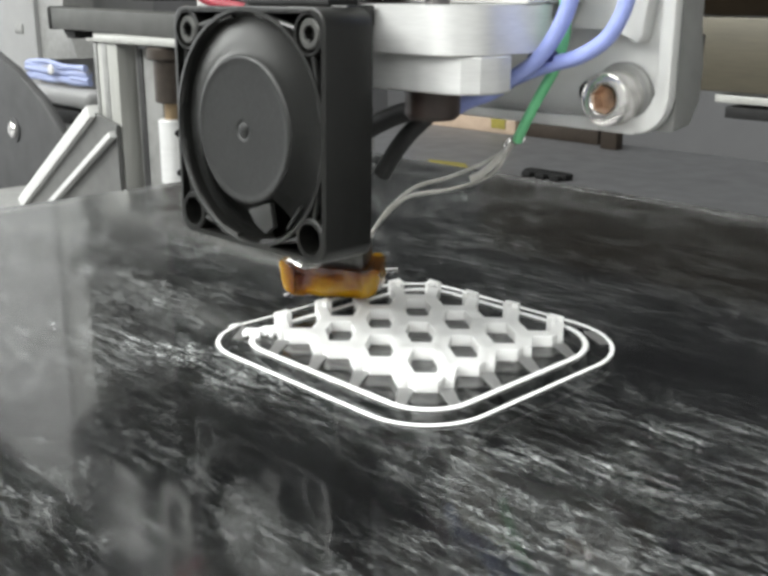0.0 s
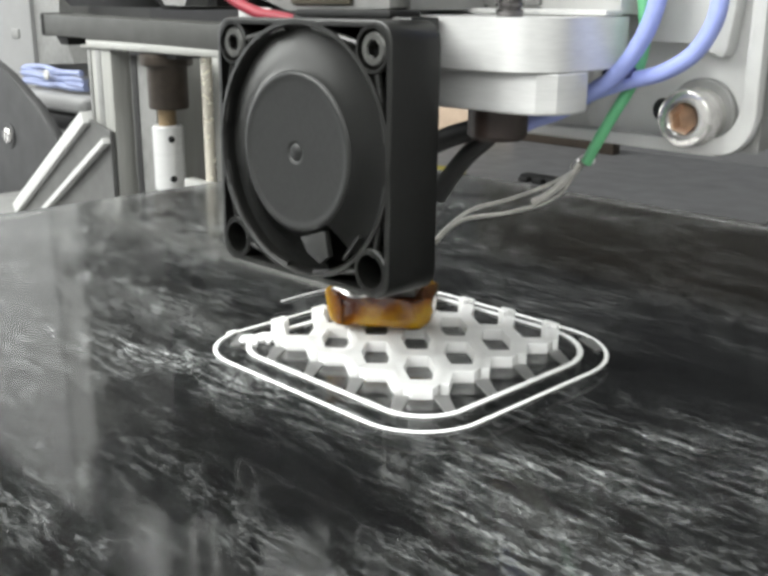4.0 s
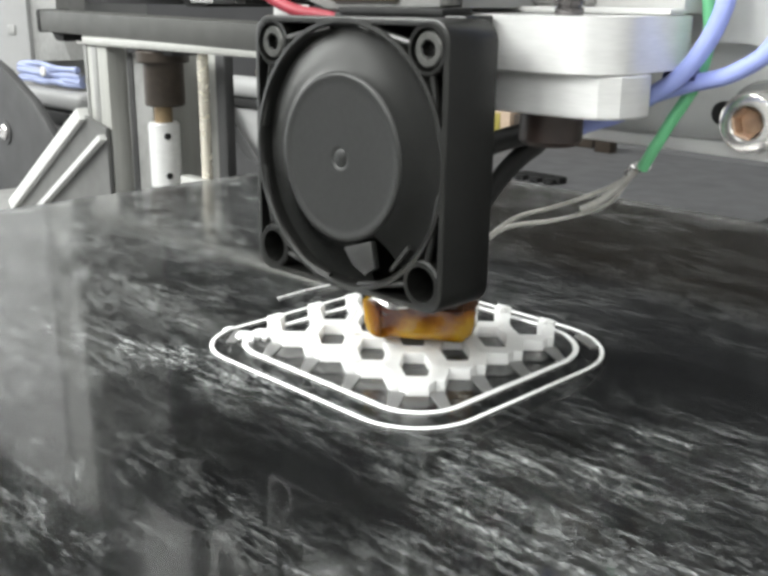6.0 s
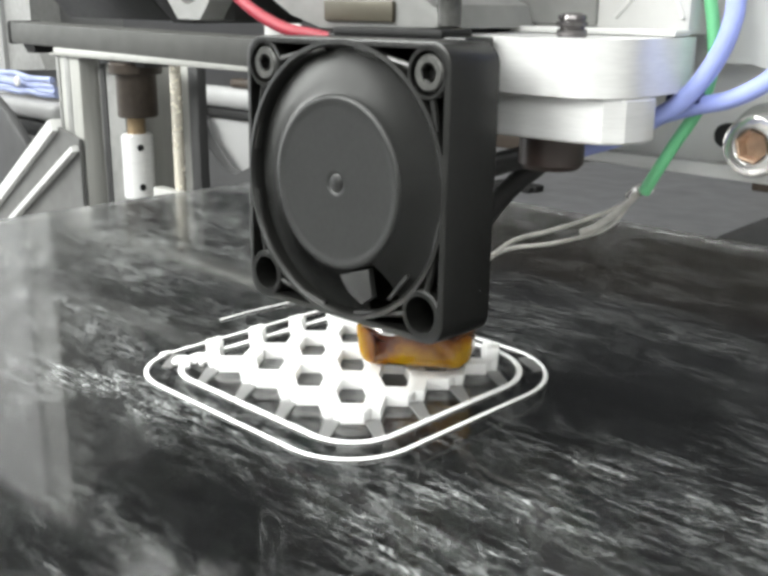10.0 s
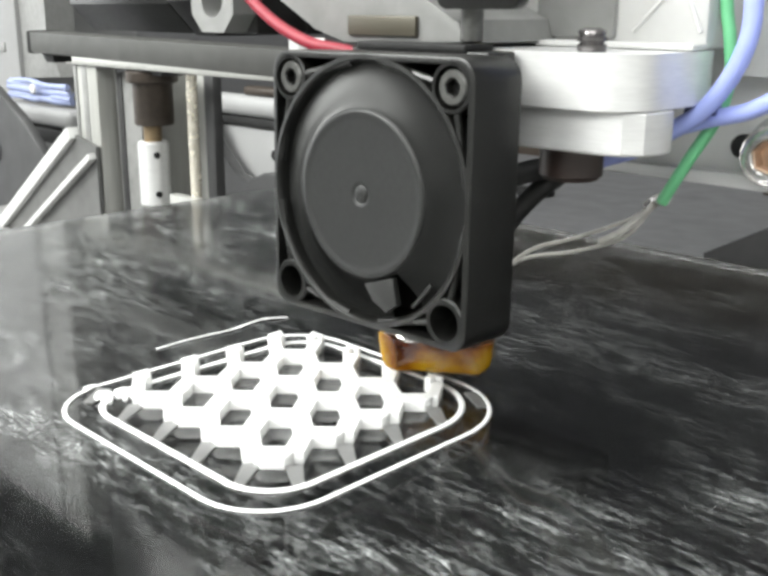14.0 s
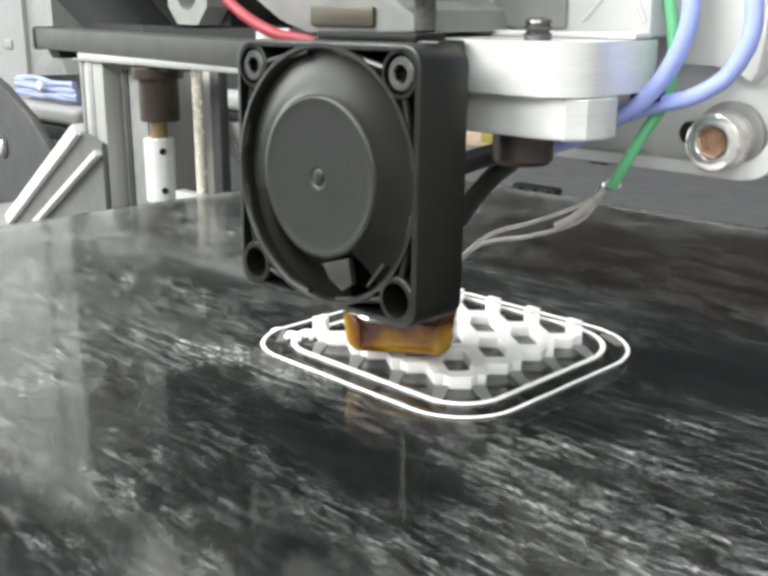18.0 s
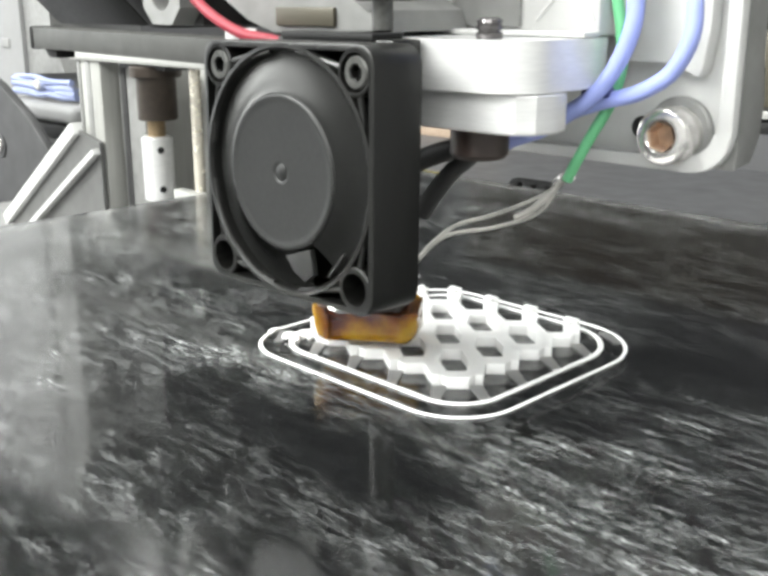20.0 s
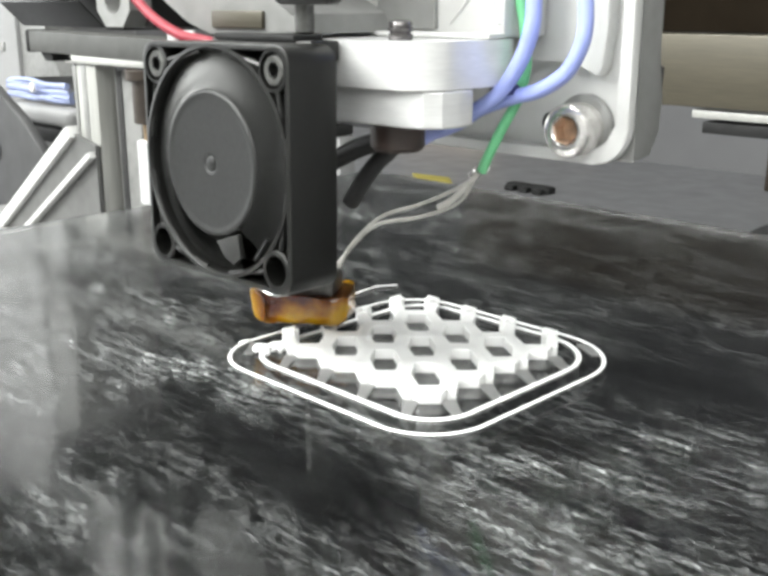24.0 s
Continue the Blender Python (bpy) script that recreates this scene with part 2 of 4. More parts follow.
def bed_glass():
    """Black-backed glass with dust and wipe marks drawn along the head's travel."""
    m = bpy.data.materials.new("dusty_black_glass")
    m.use_nodes = True
    nt = m.node_tree
    bsdf = nt.nodes["Principled BSDF"]
    co = nt.nodes.new("ShaderNodeTexCoord")

    def streaks(sx, sy, turn, lo, hi, detail=5, scale=1.0):
        mp = nt.nodes.new("ShaderNodeMapping")
        mp.inputs["Rotation"].default_value = (0, 0, radians(turn))
        mp.inputs["Scale"].default_value = (sx, sy, 1)
        nt.links.new(co.outputs["Object"], mp.inputs["Vector"])
        n = nt.nodes.new("ShaderNodeTexNoise")
        n.inputs["Scale"].default_value, n.inputs["Detail"].default_value, n.inputs["Roughness"].default_value = scale, detail, 0.68
        nt.links.new(mp.outputs[0], n.inputs["Vector"])
        r = nt.nodes.new("ShaderNodeMapRange")
        r.inputs["From Min"].default_value, r.inputs["From Max"].default_value = lo, hi
        nt.links.new(n.outputs["Fac"], r.inputs["Value"])
        return r.outputs[0]

    def maths(op, a, b):
        n = nt.nodes.new("ShaderNodeMath")
        n.operation = op
        for i, v in enumerate((a, b)):
            if isinstance(v, float):
                n.inputs[i].default_value = v
            else:
                nt.links.new(v, n.inputs[i])
        return n.outputs[0]

    def patch(x, y, rx, ry, inner, turn=0.0):
        """1 away from an oval place on the sheet, 0 within it."""
        mv = nt.nodes.new("ShaderNodeMapping")
        mv.inputs["Location"].default_value = (-x, -y, 0)
        nt.links.new(co.outputs["Object"], mv.inputs["Vector"])
        sp = nt.nodes.new("ShaderNodeMapping")
        sp.inputs["Rotation"].default_value = (0, 0, radians(-turn))
        nt.links.new(mv.outputs[0], sp.inputs["Vector"])
        mp = nt.nodes.new("ShaderNodeMapping")
        mp.inputs["Scale"].default_value = (1 / rx, 1 / ry, 0)
        nt.links.new(sp.outputs[0], mp.inputs["Vector"])
        d = nt.nodes.new("ShaderNodeVectorMath")
        d.operation = "LENGTH"
        nt.links.new(mp.outputs[0], d.inputs[0])
        r = nt.nodes.new("ShaderNodeMapRange")
        r.inputs["From Min"].default_value, r.inputs["From Max"].default_value = inner, 1.0
        nt.links.new(d.outputs["Value"], r.inputs["Value"])
        return r.outputs[0]

    fine = streaks(140, 620, -16, 0.46, 0.74, 9)
    hair = streaks(45, 1400, -21, 0.56, 0.74, 6)
    grit = streaks(800, 2100, -14, 0.43, 0.62, 5)
    wide = streaks(26, 60, -15, 0.45, 0.61, 8)
    drift = streaks(5, 9, 20, 0.34, 0.62, 3)
    film = streaks(40, 90, -10, 0.30, 0.75, 7)
    specks = streaks(700, 800, 0, 0.73, 0.79, 2)
    marks = maths("MULTIPLY", maths("MAXIMUM", fine, maths("MULTIPLY", hair, 0.75)), maths("ADD", wide, 0.12))
    marks = maths("MULTIPLY", marks, maths("ADD", maths("MULTIPLY", grit, 1.25), 0.10))
    marks = maths("MULTIPLY", marks, maths("ADD", maths("MULTIPLY", drift, 0.6), 0.55))
    # places wiped clean
    for x, y, rx, ry in ((0.062, 0.044, 0.026, 0.020), (0.058, 0.009, 0.013, 0.008), (0.036, -0.024, 0.040, 0.013)):
        marks = maths("MULTIPLY", marks, maths("ADD", maths("MULTIPLY", patch(x, y, rx, ry, 0.5), 0.85), 0.15))
    marks = maths("MULTIPLY", marks, maths("ADD", maths("MULTIPLY", patch(0.045, -0.060, 0.085, 0.045, 0.4, 15), 0.5), 0.5))
    marks = maths("MULTIPLY", marks, maths("ADD", maths("MULTIPLY", patch(0.12, 0.135, 0.17, 0.10, 0.5), 0.55), 0.45))
    # swoops left by the wiping cloth
    swoop = None
    for x, y, rx, ry, turn in ((-0.025, -0.014, 0.05, 0.009, 9), (0.066, 0.022, 0.024, 0.004, 10), (0.075, 0.006, 0.030, 0.008, 15), (0.098, -0.012, 0.045, 0.022, 12), (0.090, 0.020, 0.030, 0.013, 13), (0.094, 0.046, 0.022, 0.010, 14), (0.055, 0.068, 0.020, 0.004, -11)):
        inside = maths("SUBTRACT", 1.0, patch(x, y, rx, ry, 0.1, turn))
        swoop = inside if swoop is None else maths("MAXIMUM", swoop, inside)
    marks = maths("ADD", maths("MULTIPLY", marks, maths("ADD", maths("MULTIPLY", swoop, 0.7), 0.8)), maths("MULTIPLY", maths("MULTIPLY", swoop, fine), maths("MULTIPLY", grit, 0.3)))
    settled = patch(0.13, 0.06, 0.32, 0.32, 0.30)
    haze = maths("MULTIPLY", maths("MULTIPLY", maths("ADD", maths("MULTIPLY", film, 0.45), maths("MULTIPLY", fine, grit)), settled), 0.15)
    dust = maths("ADD", maths("MULTIPLY", marks, 1.45), maths("ADD", haze, maths("MULTIPLY", film, 0.008)))
    dust = maths("MAXIMUM", dust, maths("MULTIPLY", specks, 0.75))
    gloss = nt.nodes.new("ShaderNodeMapRange")
    gloss.inputs["To Min"].default_value, gloss.inputs["To Max"].default_value = 0.05, 0.14
    nt.links.new(maths("MULTIPLY", patch(0.02, 0.02, 0.11, 0.11, 0.45), maths("ADD", maths("MULTIPLY", film, 0.5), 0.5)), gloss.inputs["Value"])
    nt.links.new(gloss.outputs[0], bsdf.inputs["Roughness"])
    bsdf.inputs["IOR"].default_value = 1.5
    bsdf.inputs["Transmission Weight"].default_value = 1.0
    grime = nt.nodes.new("ShaderNodeBsdfPrincipled")
    grime.inputs["Base Color"].default_value = (0.36, 0.37, 0.37, 1)
    grime.inputs["Roughness"].default_value = 0.55
    mix = nt.nodes.new("ShaderNodeMixShader")
    nt.links.new(dust, mix.inputs["Fac"])
    nt.links.new(bsdf.outputs[0], mix.inputs[1])
    nt.links.new(grime.outputs[0], mix.inputs[2])
    nt.links.new(mix.outputs[0], nt.nodes["Material Output"].inputs["Surface"])
    return m


GLASS = bed_glass()

# ---- building helpers (millimetres) ----
BASES = {}


def thing(name, at, label, category, group="", kind=""):
    ob = new(name)
    ob.empty_display_size = 0.01
    ob.location = Vector(at) * MM
    BASES[ob.name] = Vector(at)
    return tagged(ob, label, category, group, kind)


def base_of(ob):
    while ob.parent:
        ob = ob.parent
    return BASES[ob.name]


def finish(me, bm, mat, base, smooth):
    for v in bm.verts:
        v.co = (v.co - base) * MM
    bmesh.ops.recalc_face_normals(bm, faces=bm.faces)
    flat = [f.material_index == 1 for f in bm.faces]
    for f in bm.faces:
        f.material_index = 0
    bm.to_mesh(me)
    bm.free()
    me.materials.append(mat)
    if smooth:
        me.polygons.foreach_set("use_smooth", [not f for f in flat])
        me.set_sharp_from_angle(angle=radians(smooth))


def part(name, bm, mat, parent, label="", smooth=35):
    me = bpy.data.meshes.new(name)
    finish(me, bm, mat, base_of(parent), smooth)
    ob = new(name, me)
    ob.parent = parent
    return tagged(ob, label)


def solid(name, bm, mat, at, label="", category="", kind="structure", smooth=35):
    me = bpy.data.meshes.new(name)
    finish(me, bm, mat, Vector(at), smooth)
    ob = new(name, me)
    ob.location = Vector(at) * MM
    BASES[ob.name] = Vector(at)
    return tagged(ob, label, category, "", kind)


def box(lo, hi, bevel=0.0, seg=2, m=None, bm=None):
    bm = bm or bmesh.new()
    r = bmesh.ops.create_cube(bm, size=1)
    lo, hi = Vector(lo), Vector(hi)
    for v in r["verts"]:
        v.co = Vector([lo[i] + (v.co[i] + 0.5) * (hi[i] - lo[i]) for i in range(3)])
    for f in {f for v in r["verts"] for f in v.link_faces}:
        f.material_index = 1
    if bevel:
        es = {e for v in r["verts"] for e in v.link_edges}
        bmesh.ops.bevel(bm, geom=list(es), offset=bevel, segments=seg, affect="EDGES", profile=0.5, material=0)
    if m:
        bmesh.ops.transform(bm, matrix=m, verts=bm.verts)
    return bm


def basis(axis):
    z = Vector(axis).normalized()
    x = z.orthogonal().normalized() if abs(z.z) < 0.99 else Vector((1, 0, 0))
    return x, z.cross(x), z


def lathe(profile, at, axis=(0, 0, 1), seg=48, bm=None):
    """Turns (radius, height) pairs about the axis; a first or last radius of 0 closes the end."""
    bm = bm or bmesh.new()
    x, y, z = basis(axis)
    at = Vector(at)
    rings = []
    for r, h in profile:
        if r <= 1e-6:
            rings.append([bm.verts.new(at + z * h)])
        else:
            rings.append([bm.verts.new(at + z * h + (x * math.cos(a) + y * math.sin(a)) * r) for a in (2 * math.pi * k / seg for k in range(seg))])
    for p, q in zip(rings, rings[1:]):
        for k in range(seg):
            n = (k + 1) % seg
            if len(p) == 1 and len(q) == 1:
                continue
            if len(p) == 1:
                bm.faces.new((p[0], q[k], q[n]))
            elif len(q) == 1:
                bm.faces.new((p[k], q[0], p[n]))
            else:
                bm.faces.new((p[k], q[k], q[n], p[n]))
    return bm


def cyl(at, axis, r, h, bevel=0.3, seg=40, bm=None):
    b = min(bevel, h * 0.3, r * 0.3)
    return lathe([(0, 0), (r - b, 0), (r, b), (r, h - b), (r - b, h), (0, h)], at, axis, seg, bm)


def pipe(at, axis, r, ri, h, seg=40, bm=None):
    b = min(0.25, (r - ri) * 0.3)
    return lathe([(ri, 0), (r - b, 0), (r, b), (r, h - b), (r - b, h), (ri, h), (ri, 0)], at, axis, seg, bm)


def prism(pts, lo, hi, axis="y", bevel=0.0, bm=None):
    """Extrudes a polygon, given in the two other axes in order, between lo and hi."""
    bm = bm or bmesh.new()

    def place(p, h):
        return {"x": (h, p[0], p[1]), "y": (p[0], h, p[1]), "z": (p[0], p[1], h)}[axis]

    a = [bm.verts.new(place(p, lo)) for p in pts]
    b = [bm.verts.new(place(p, hi)) for p in pts]
    n = len(pts)
    faces = [bm.faces.new(a), bm.faces.new(b[::-1])]
    faces[0].material_index = faces[1].material_index = 1
    for k in range(n):
        faces.append(bm.faces.new((a[k], b[k], b[(k + 1) % n], a[(k + 1) % n])))
    if bevel:
        bmesh.ops.bevel(bm, geom=[e for f in faces[:2] for e in f.edges], offset=bevel, segments=2, affect="EDGES", profile=0.5, material=0)
    return bm


def smooth_path(pts, n=8):
    """A Catmull-Rom line through the points."""
    P = [Vector(p) for p in pts]
    P = [P[0] * 2 - P[1]] + P + [P[-1] * 2 - P[-2]]
    out = []
    for i in range(1, len(P) - 2):
        a, b, c, d = P[i - 1:i + 3]
        for k in range(n):
            t = k / n
            out.append(0.5 * (2 * b + (c - a) * t + (2 * a - 5 * b + 4 * c - d) * t * t + (3 * b - a - 3 * c + d) * t ** 3))
    return out + [P[-2]]


def tube(pts, r, n=8, seg=12, closed=False, flat=1.0, bm=None):
    """A round strand along the points; flat squashes it upright."""
    bm = bm or bmesh.new()
    line = smooth_path(pts, n) if n else [Vector(p) for p in pts]
    rings, up = [], None
    m = len(line)
    for i, p in enumerate(line):
        q = line[(i + 1) % m] if closed or i + 1 < m else p
        o = line[i - 1] if closed or i else p
        d = (q - o).normalized()
        up = d.orthogonal().normalized() if up is None else (up - d * up.dot(d)).normalized()
        if flat != 1.0:
            up = Vector((0, 0, 1))
        side = d.cross(up).normalized()
        rings.append([bm.verts.new(p + (side * math.cos(a) + up * math.sin(a) * flat) * r) for a in (2 * math.pi * k / seg for k in range(seg))])
    pairs = list(zip(rings, rings[1:])) + ([(rings[-1], rings[0])] if closed else [])
    for p, q in pairs:
        for k in range(seg):
            bm.faces.new((p[k], q[k], q[(k + 1) % seg], p[(k + 1) % seg]))
    if not closed:
        bm.faces.new(rings[0][::-1])
        bm.faces.new(rings[-1])
    return bm


def rounded(x0, x1, y0, y1, r, n=8):
    """The outline of a rounded rectangle."""
    out = []
    for cx, cy, a0 in ((x1 - r, y1 - r, 0), (x0 + r, y1 - r, 90), (x0 + r, y0 + r, 180), (x1 - r, y0 + r, 270)):
        for k in range(n + 1):
            a = radians(a0 + 90 * k / n)
            out.append((cx + r * math.cos(a), cy + r * math.sin(a)))
    return out

# ---- the place: table, walls, ceiling ----
TABLE_Z = -165
solid("table_top", box((-1500, -900, TABLE_Z - 30), (900, 1250, TABLE_Z), 3), TABLE, (0, 0, TABLE_Z - 30), "pale grey laminate work table under the printer", "table")
solid("floor", box((-2600, -2600, -930), (2600, 2600, -900)), TABLE, (0, 0, -900), "grey workshop floor", "floor")
# upper north and west walls: unseen, dark to keep the bed's reflections dark
solid("wall_north", box((-2600, 2600, 90), (2600, 2700, 2000)), DARKWALL, (0, 2600, 90), "unseen dark upper wall that keeps bed reflections dark", "wall")
solid("wall_north_dado", box((-2600, 2598, -900), (2600, 2700, 90)), DADO, (0, 2600, -900), "grey painted lower wall", "wall")
# south and east walls and ceiling: unseen, pale to bounce light on metal
solid("wall_south", box((-2600, -2700, -900), (2600, -2600, 2000)), WALLPAINT, (0, -2600, -900), "unseen off-white wall that bounces light", "wall")
solid("wall_west", box((-2700, -2600, 90), (-2600, 2600, 2000)), DARKWALL, (-2600, 0, 90), "unseen dark upper wall that keeps bed reflections dark", "wall")
solid("wall_west_dado", box((-2700, -2600, -900), (-2598, 2600, 90)), DADO, (-2600, 0, -900), "grey painted lower wall", "wall")
solid("wall_east", box((2600, -2600, -900), (2700, 2600, 2000)), WALLPAINT, (2600, 0, -900), "unseen off-white wall that bounces light", "wall")
solid("ceiling", box((-2600, -2600, 2000), (2600, 2600, 2050)), WALLPAINT, (0, 0, 2000), "unseen white ceiling that bounces light", "ceiling")

# ---- the bed and what lies on it ----
BED_BASE = (0, 0, -4)
bed = thing("print_bed", BED_BASE, "glossy black glass print bed, dusty with wipe marks", "print bed")
part("glass_plate", box((-146, -230, -4), (190, 171, 0), 0.35), GLASS, bed, "black glass sheet, dusty with wipe marks", smooth=0)
part("heater_plate", box((-145, -229, -9), (189, 170, -4.3), 0.4), HEATPLATE, bed, "dark heater plate under the glass")

# ---- the honeycomb print ----
HGT = 2.0
PX, PY = 10.45, 10.1  # pitch of the holes along the two sides of the part
CX, CY = 29.0, 13.95  # the hole at the corner nearest the front
EDGE, HOLE_EDGE = 6.0, 3.5  # length of the long flats of a cell and of its hole
HOLE_DEEP, HOLE_TIP = 5.4, 2.75  # half of a hole's length and breadth
print_base = (17, 25, 0)
piece = thing("honeycomb_print", print_base, "white plastic honeycomb print growing on black glass", "3d print")
ALONG, ACROSS = Vector((-PX, PY)).normalized(), Vector((PX, PY)).normalized()
SPAN = Vector((PX, PY)).length / 2


def six(c, deep, edge, tip):
    return [c + ALONG * deep + ACROSS * edge / 2, c + ACROSS * tip, c - ALONG * deep + ACROSS * edge / 2,
            c - ALONG * deep - ACROSS * edge / 2, c - ACROSS * tip, c + ALONG * deep - ACROSS * edge / 2]


def honeycomb():
    """Six-sided holes on a square pitch, a wall piece for each side of each cell; the two far rows stand open."""
    rnd = random.Random(12)
    closed = [(i, j) for i in range(4) for j in range(4)]
    rim = [(-1, k) for k in range(-1, 4)] + [(k, -1) for k in range(4)]
    for i, j in closed + rim:
        c = Vector((CX - PX * i, CY + PY * j))
        outer = six(c, SPAN, EDGE, SPAN - EDGE / 2)
        inner = six(c, HOLE_DEEP, HOLE_EDGE, HOLE_TIP) if 3 not in (i, j) else six(c, HOLE_DEEP + 0.5, HOLE_EDGE + 0.6, HOLE_TIP + 0.5)
        for n in range(6):
            m = (n + 1) % 6
            if (n == 5 and 3 in (i, j)) or (n == 0 and j == 3) or (n == 4 and i == 3):
                continue
            if (i, j) in rim:
                side = (outer[n] + outer[m]) / 2
                if min((Vector((CX - PX * x, CY + PY * y)) - side).length for x, y in closed) > SPAN + 0.6:
                    continue
            poly = [outer[n], outer[m], inner[m], inner[n]]
            part("cell_wall", prism([tuple(p) for p in poly], 0.0, HGT + rnd.uniform(-0.03, 0.03), "z"), PRINT, piece, smooth=0)
    # the turns at the open ends of the walls, bone shaped and a little raised
    for k in range(4):
        for c, d, turn in ((Vector((CX - PX * k, CY + PY * 3)), 1, 0), (Vector((CX - PX * 3, CY + PY * k)), -1, 90)):
            e = c + ACROSS * d * (SPAN - EDGE / 2 - 0.5) + ALONG * 0.5
            bone = [(-1.6, 0.3), (-1.5, 1.0), (-0.6, 0.65), (0.6, 0.65), (1.5, 1.0), (1.6, 0.3), (0.6, -0.2), (0.7, -1.6), (-0.7, -1.6), (-0.6, -0.2)]
            r = Matrix.Rotation(radians(turn), 2)
            part("wall_end", prism([tuple(e + r @ Vector(q)) for q in bone], 0.0, HGT + 0.9 + rnd.uniform(-0.1, 0.15), "z", 0.12), PRINT, piece, smooth=0)

    # thin first lines that run on from the front corners to the border line
    for k in range(-1, 4):
        for c, d in ((Vector((CX + PX, CY + PY * k)), 1), (Vector((CX - PX * k, CY - PY)), -1)):
            p = c + ALONG * (SPAN - 0.8) + ACROSS * d * (EDGE / 2 + 0.1)
            q = c + ACROSS * d * (SPAN - EDGE / 2)
            w = (q - p).normalized().orthogonal() * 0.85
            part("first_line", prism([tuple(v) for v in (p + w * 1.6, q + w, q - w, p - w * 1.6)], 0.0, 0.35, "z", 0.1), THIN, piece, "thin see-through first line", smooth=0)


honeycomb()


def loop_line(x0, x1, y0, y1, radii, n=12):
    """A rounded square from the corner x0, y0 on, with a radius for each corner."""
    pts = []
    for (cx, cy, sx, sy, start), rad in zip(((x0, y0, 1, 1, 180), (x1, y0, -1, 1, 270), (x1, y1, -1, -1, 0), (x0, y1, 1, -1, 90)), radii):
        for k in range(n + 1):
            a = radians(start + 90 * k / n)
            pts.append((cx + sx * rad + rad * math.cos(a), cy + sy * rad + rad * math.sin(a), 0.26))
    return pts


def bead_loop(name, x0, x1, y0, y1, radii, w, label):
    ob = thing(name, ((x0 + x1) / 2, (y0 + y1) / 2, 0), label, "printed line")
    part("bead", tube(loop_line(x0, x1, y0, y1, radii), w / 2, n=0, seg=10, closed=True, flat=0.5), BEAD, ob)
    part("line_end", tube([(x0 - 0.1, y0 + radii[0] * 0.7, 0.3), (x0 + 0.3, y0 + radii[0] * 0.7 + 1.2, 0.55), (x0 + 0.2, y0 + radii[0] * 0.7 + 2.2, 0.35)], w * 0.62, seg=10, flat=0.7), BEAD, ob, "small blob where the line ends")
    return ob


skirt_out = bead_loop("outer_skirt_line", -11.2, 47.9, -5.1, 52.9, (12, 12, 16.2, 12), 0.8, "thin white skirt line printed round the honeycomb")
skirt_in = bead_loop("inner_skirt_line", -6.0, 43.2, 0.2, 50.0, (8.8, 8.6, 14.0, 8.6), 1.1, "white border line close round the honeycomb")
strand = thing("waste_strand", (-20, 40, 0), "thin white plastic strand lying on the glass", "plastic strand")
part("strand_bead", tube([(-20.6, 24, 0.3), (-20.8, 33, 0.3), (-19.8, 42, 0.4), (-20.6, 50, 0.5), (-18.5, 55.5, 0.3)], 0.22, flat=0.7), BEAD, strand)
part("strand_loop", tube([(-19.9, 40, 0.3), (-20.9, 46, 0.3), (-21.4, 52, 0.3)], 0.15, flat=0.7), BEAD, strand)
blob = thing("plastic_blob", (-4, 4, 0), "small curled lump of white plastic by the border line", "plastic lump")
rb = random.Random(9)
for k in range(7):
    a, b = rb.uniform(-3.5, 2.5), rb.uniform(-2.2, 3.2)
    part("curl", tube([(-3.5 + a, 3.5 + b, 0.3), (-2.6 + a + rb.uniform(-1, 1), 4.6 + b, rb.uniform(0.6, 1.4)), (-1.6 + a, 4.4 + b + rb.uniform(-1, 1), 0.4)], 0.45, seg=8), BEAD, blob)

# ---- cooling fan ----
FX, FZ = 0.0, 38.56
PITCH = 0.52  # slope of the fan blades
fan = thing("cooling_fan", (FX, 5, FZ - 20), "square black plastic axial cooling fan with a plain hub", "fan")


def fan_frame():
    bm = bmesh.new()
    outer = rounded(FX - 20, FX + 20, FZ - 20, FZ + 20, 3.2)
    inner = rounded(FX - 19, FX + 19, FZ - 19, FZ + 19, 2.4)
    n = len(outer)
    v = {}
    for tag, ring in (("o", outer), ("i", inner)):
        for h, y in (("f", 0.0), ("b", 10.0)):
            v[tag + h] = [bm.verts.new((x, y, z)) for x, z in ring]
    for a, b in (("of", "ob"), ("ib", "if"), ("if", "of"), ("ob", "ib")):
        for k in range(n):
            bm.faces.new((v[a][k], v[b][k], v[b][(k + 1) % n], v[a][(k + 1) % n]))
    front = [e for e in bm.edges if all(abs(w.co.y) < 1e-6 for w in e.verts) and e.verts[0] in v["of"] and e.verts[1] in v["of"]]
    bmesh.ops.bevel(bm, geom=front, offset=0.4, segments=2, affect="EDGES", profile=0.5)
    return bm


part("housing", fan_frame(), BLACK, fan)
part("duct_ring", lathe([(19.9, 0.5), (19.8, 0.0), (19.2, -0.1), (18.9, 0.2), (18.7, 1.0), (18.6, 9.8), (19.9, 9.8), (19.9, 0.5)], (FX, 0, FZ), (0, 1, 0), 72), BLACK, fan)
part("back_web", prism(rounded(FX - 19.2, FX + 19.2, FZ - 19.2, FZ + 19.2, 2.6), 8.2, 9.4), BLACK, fan)


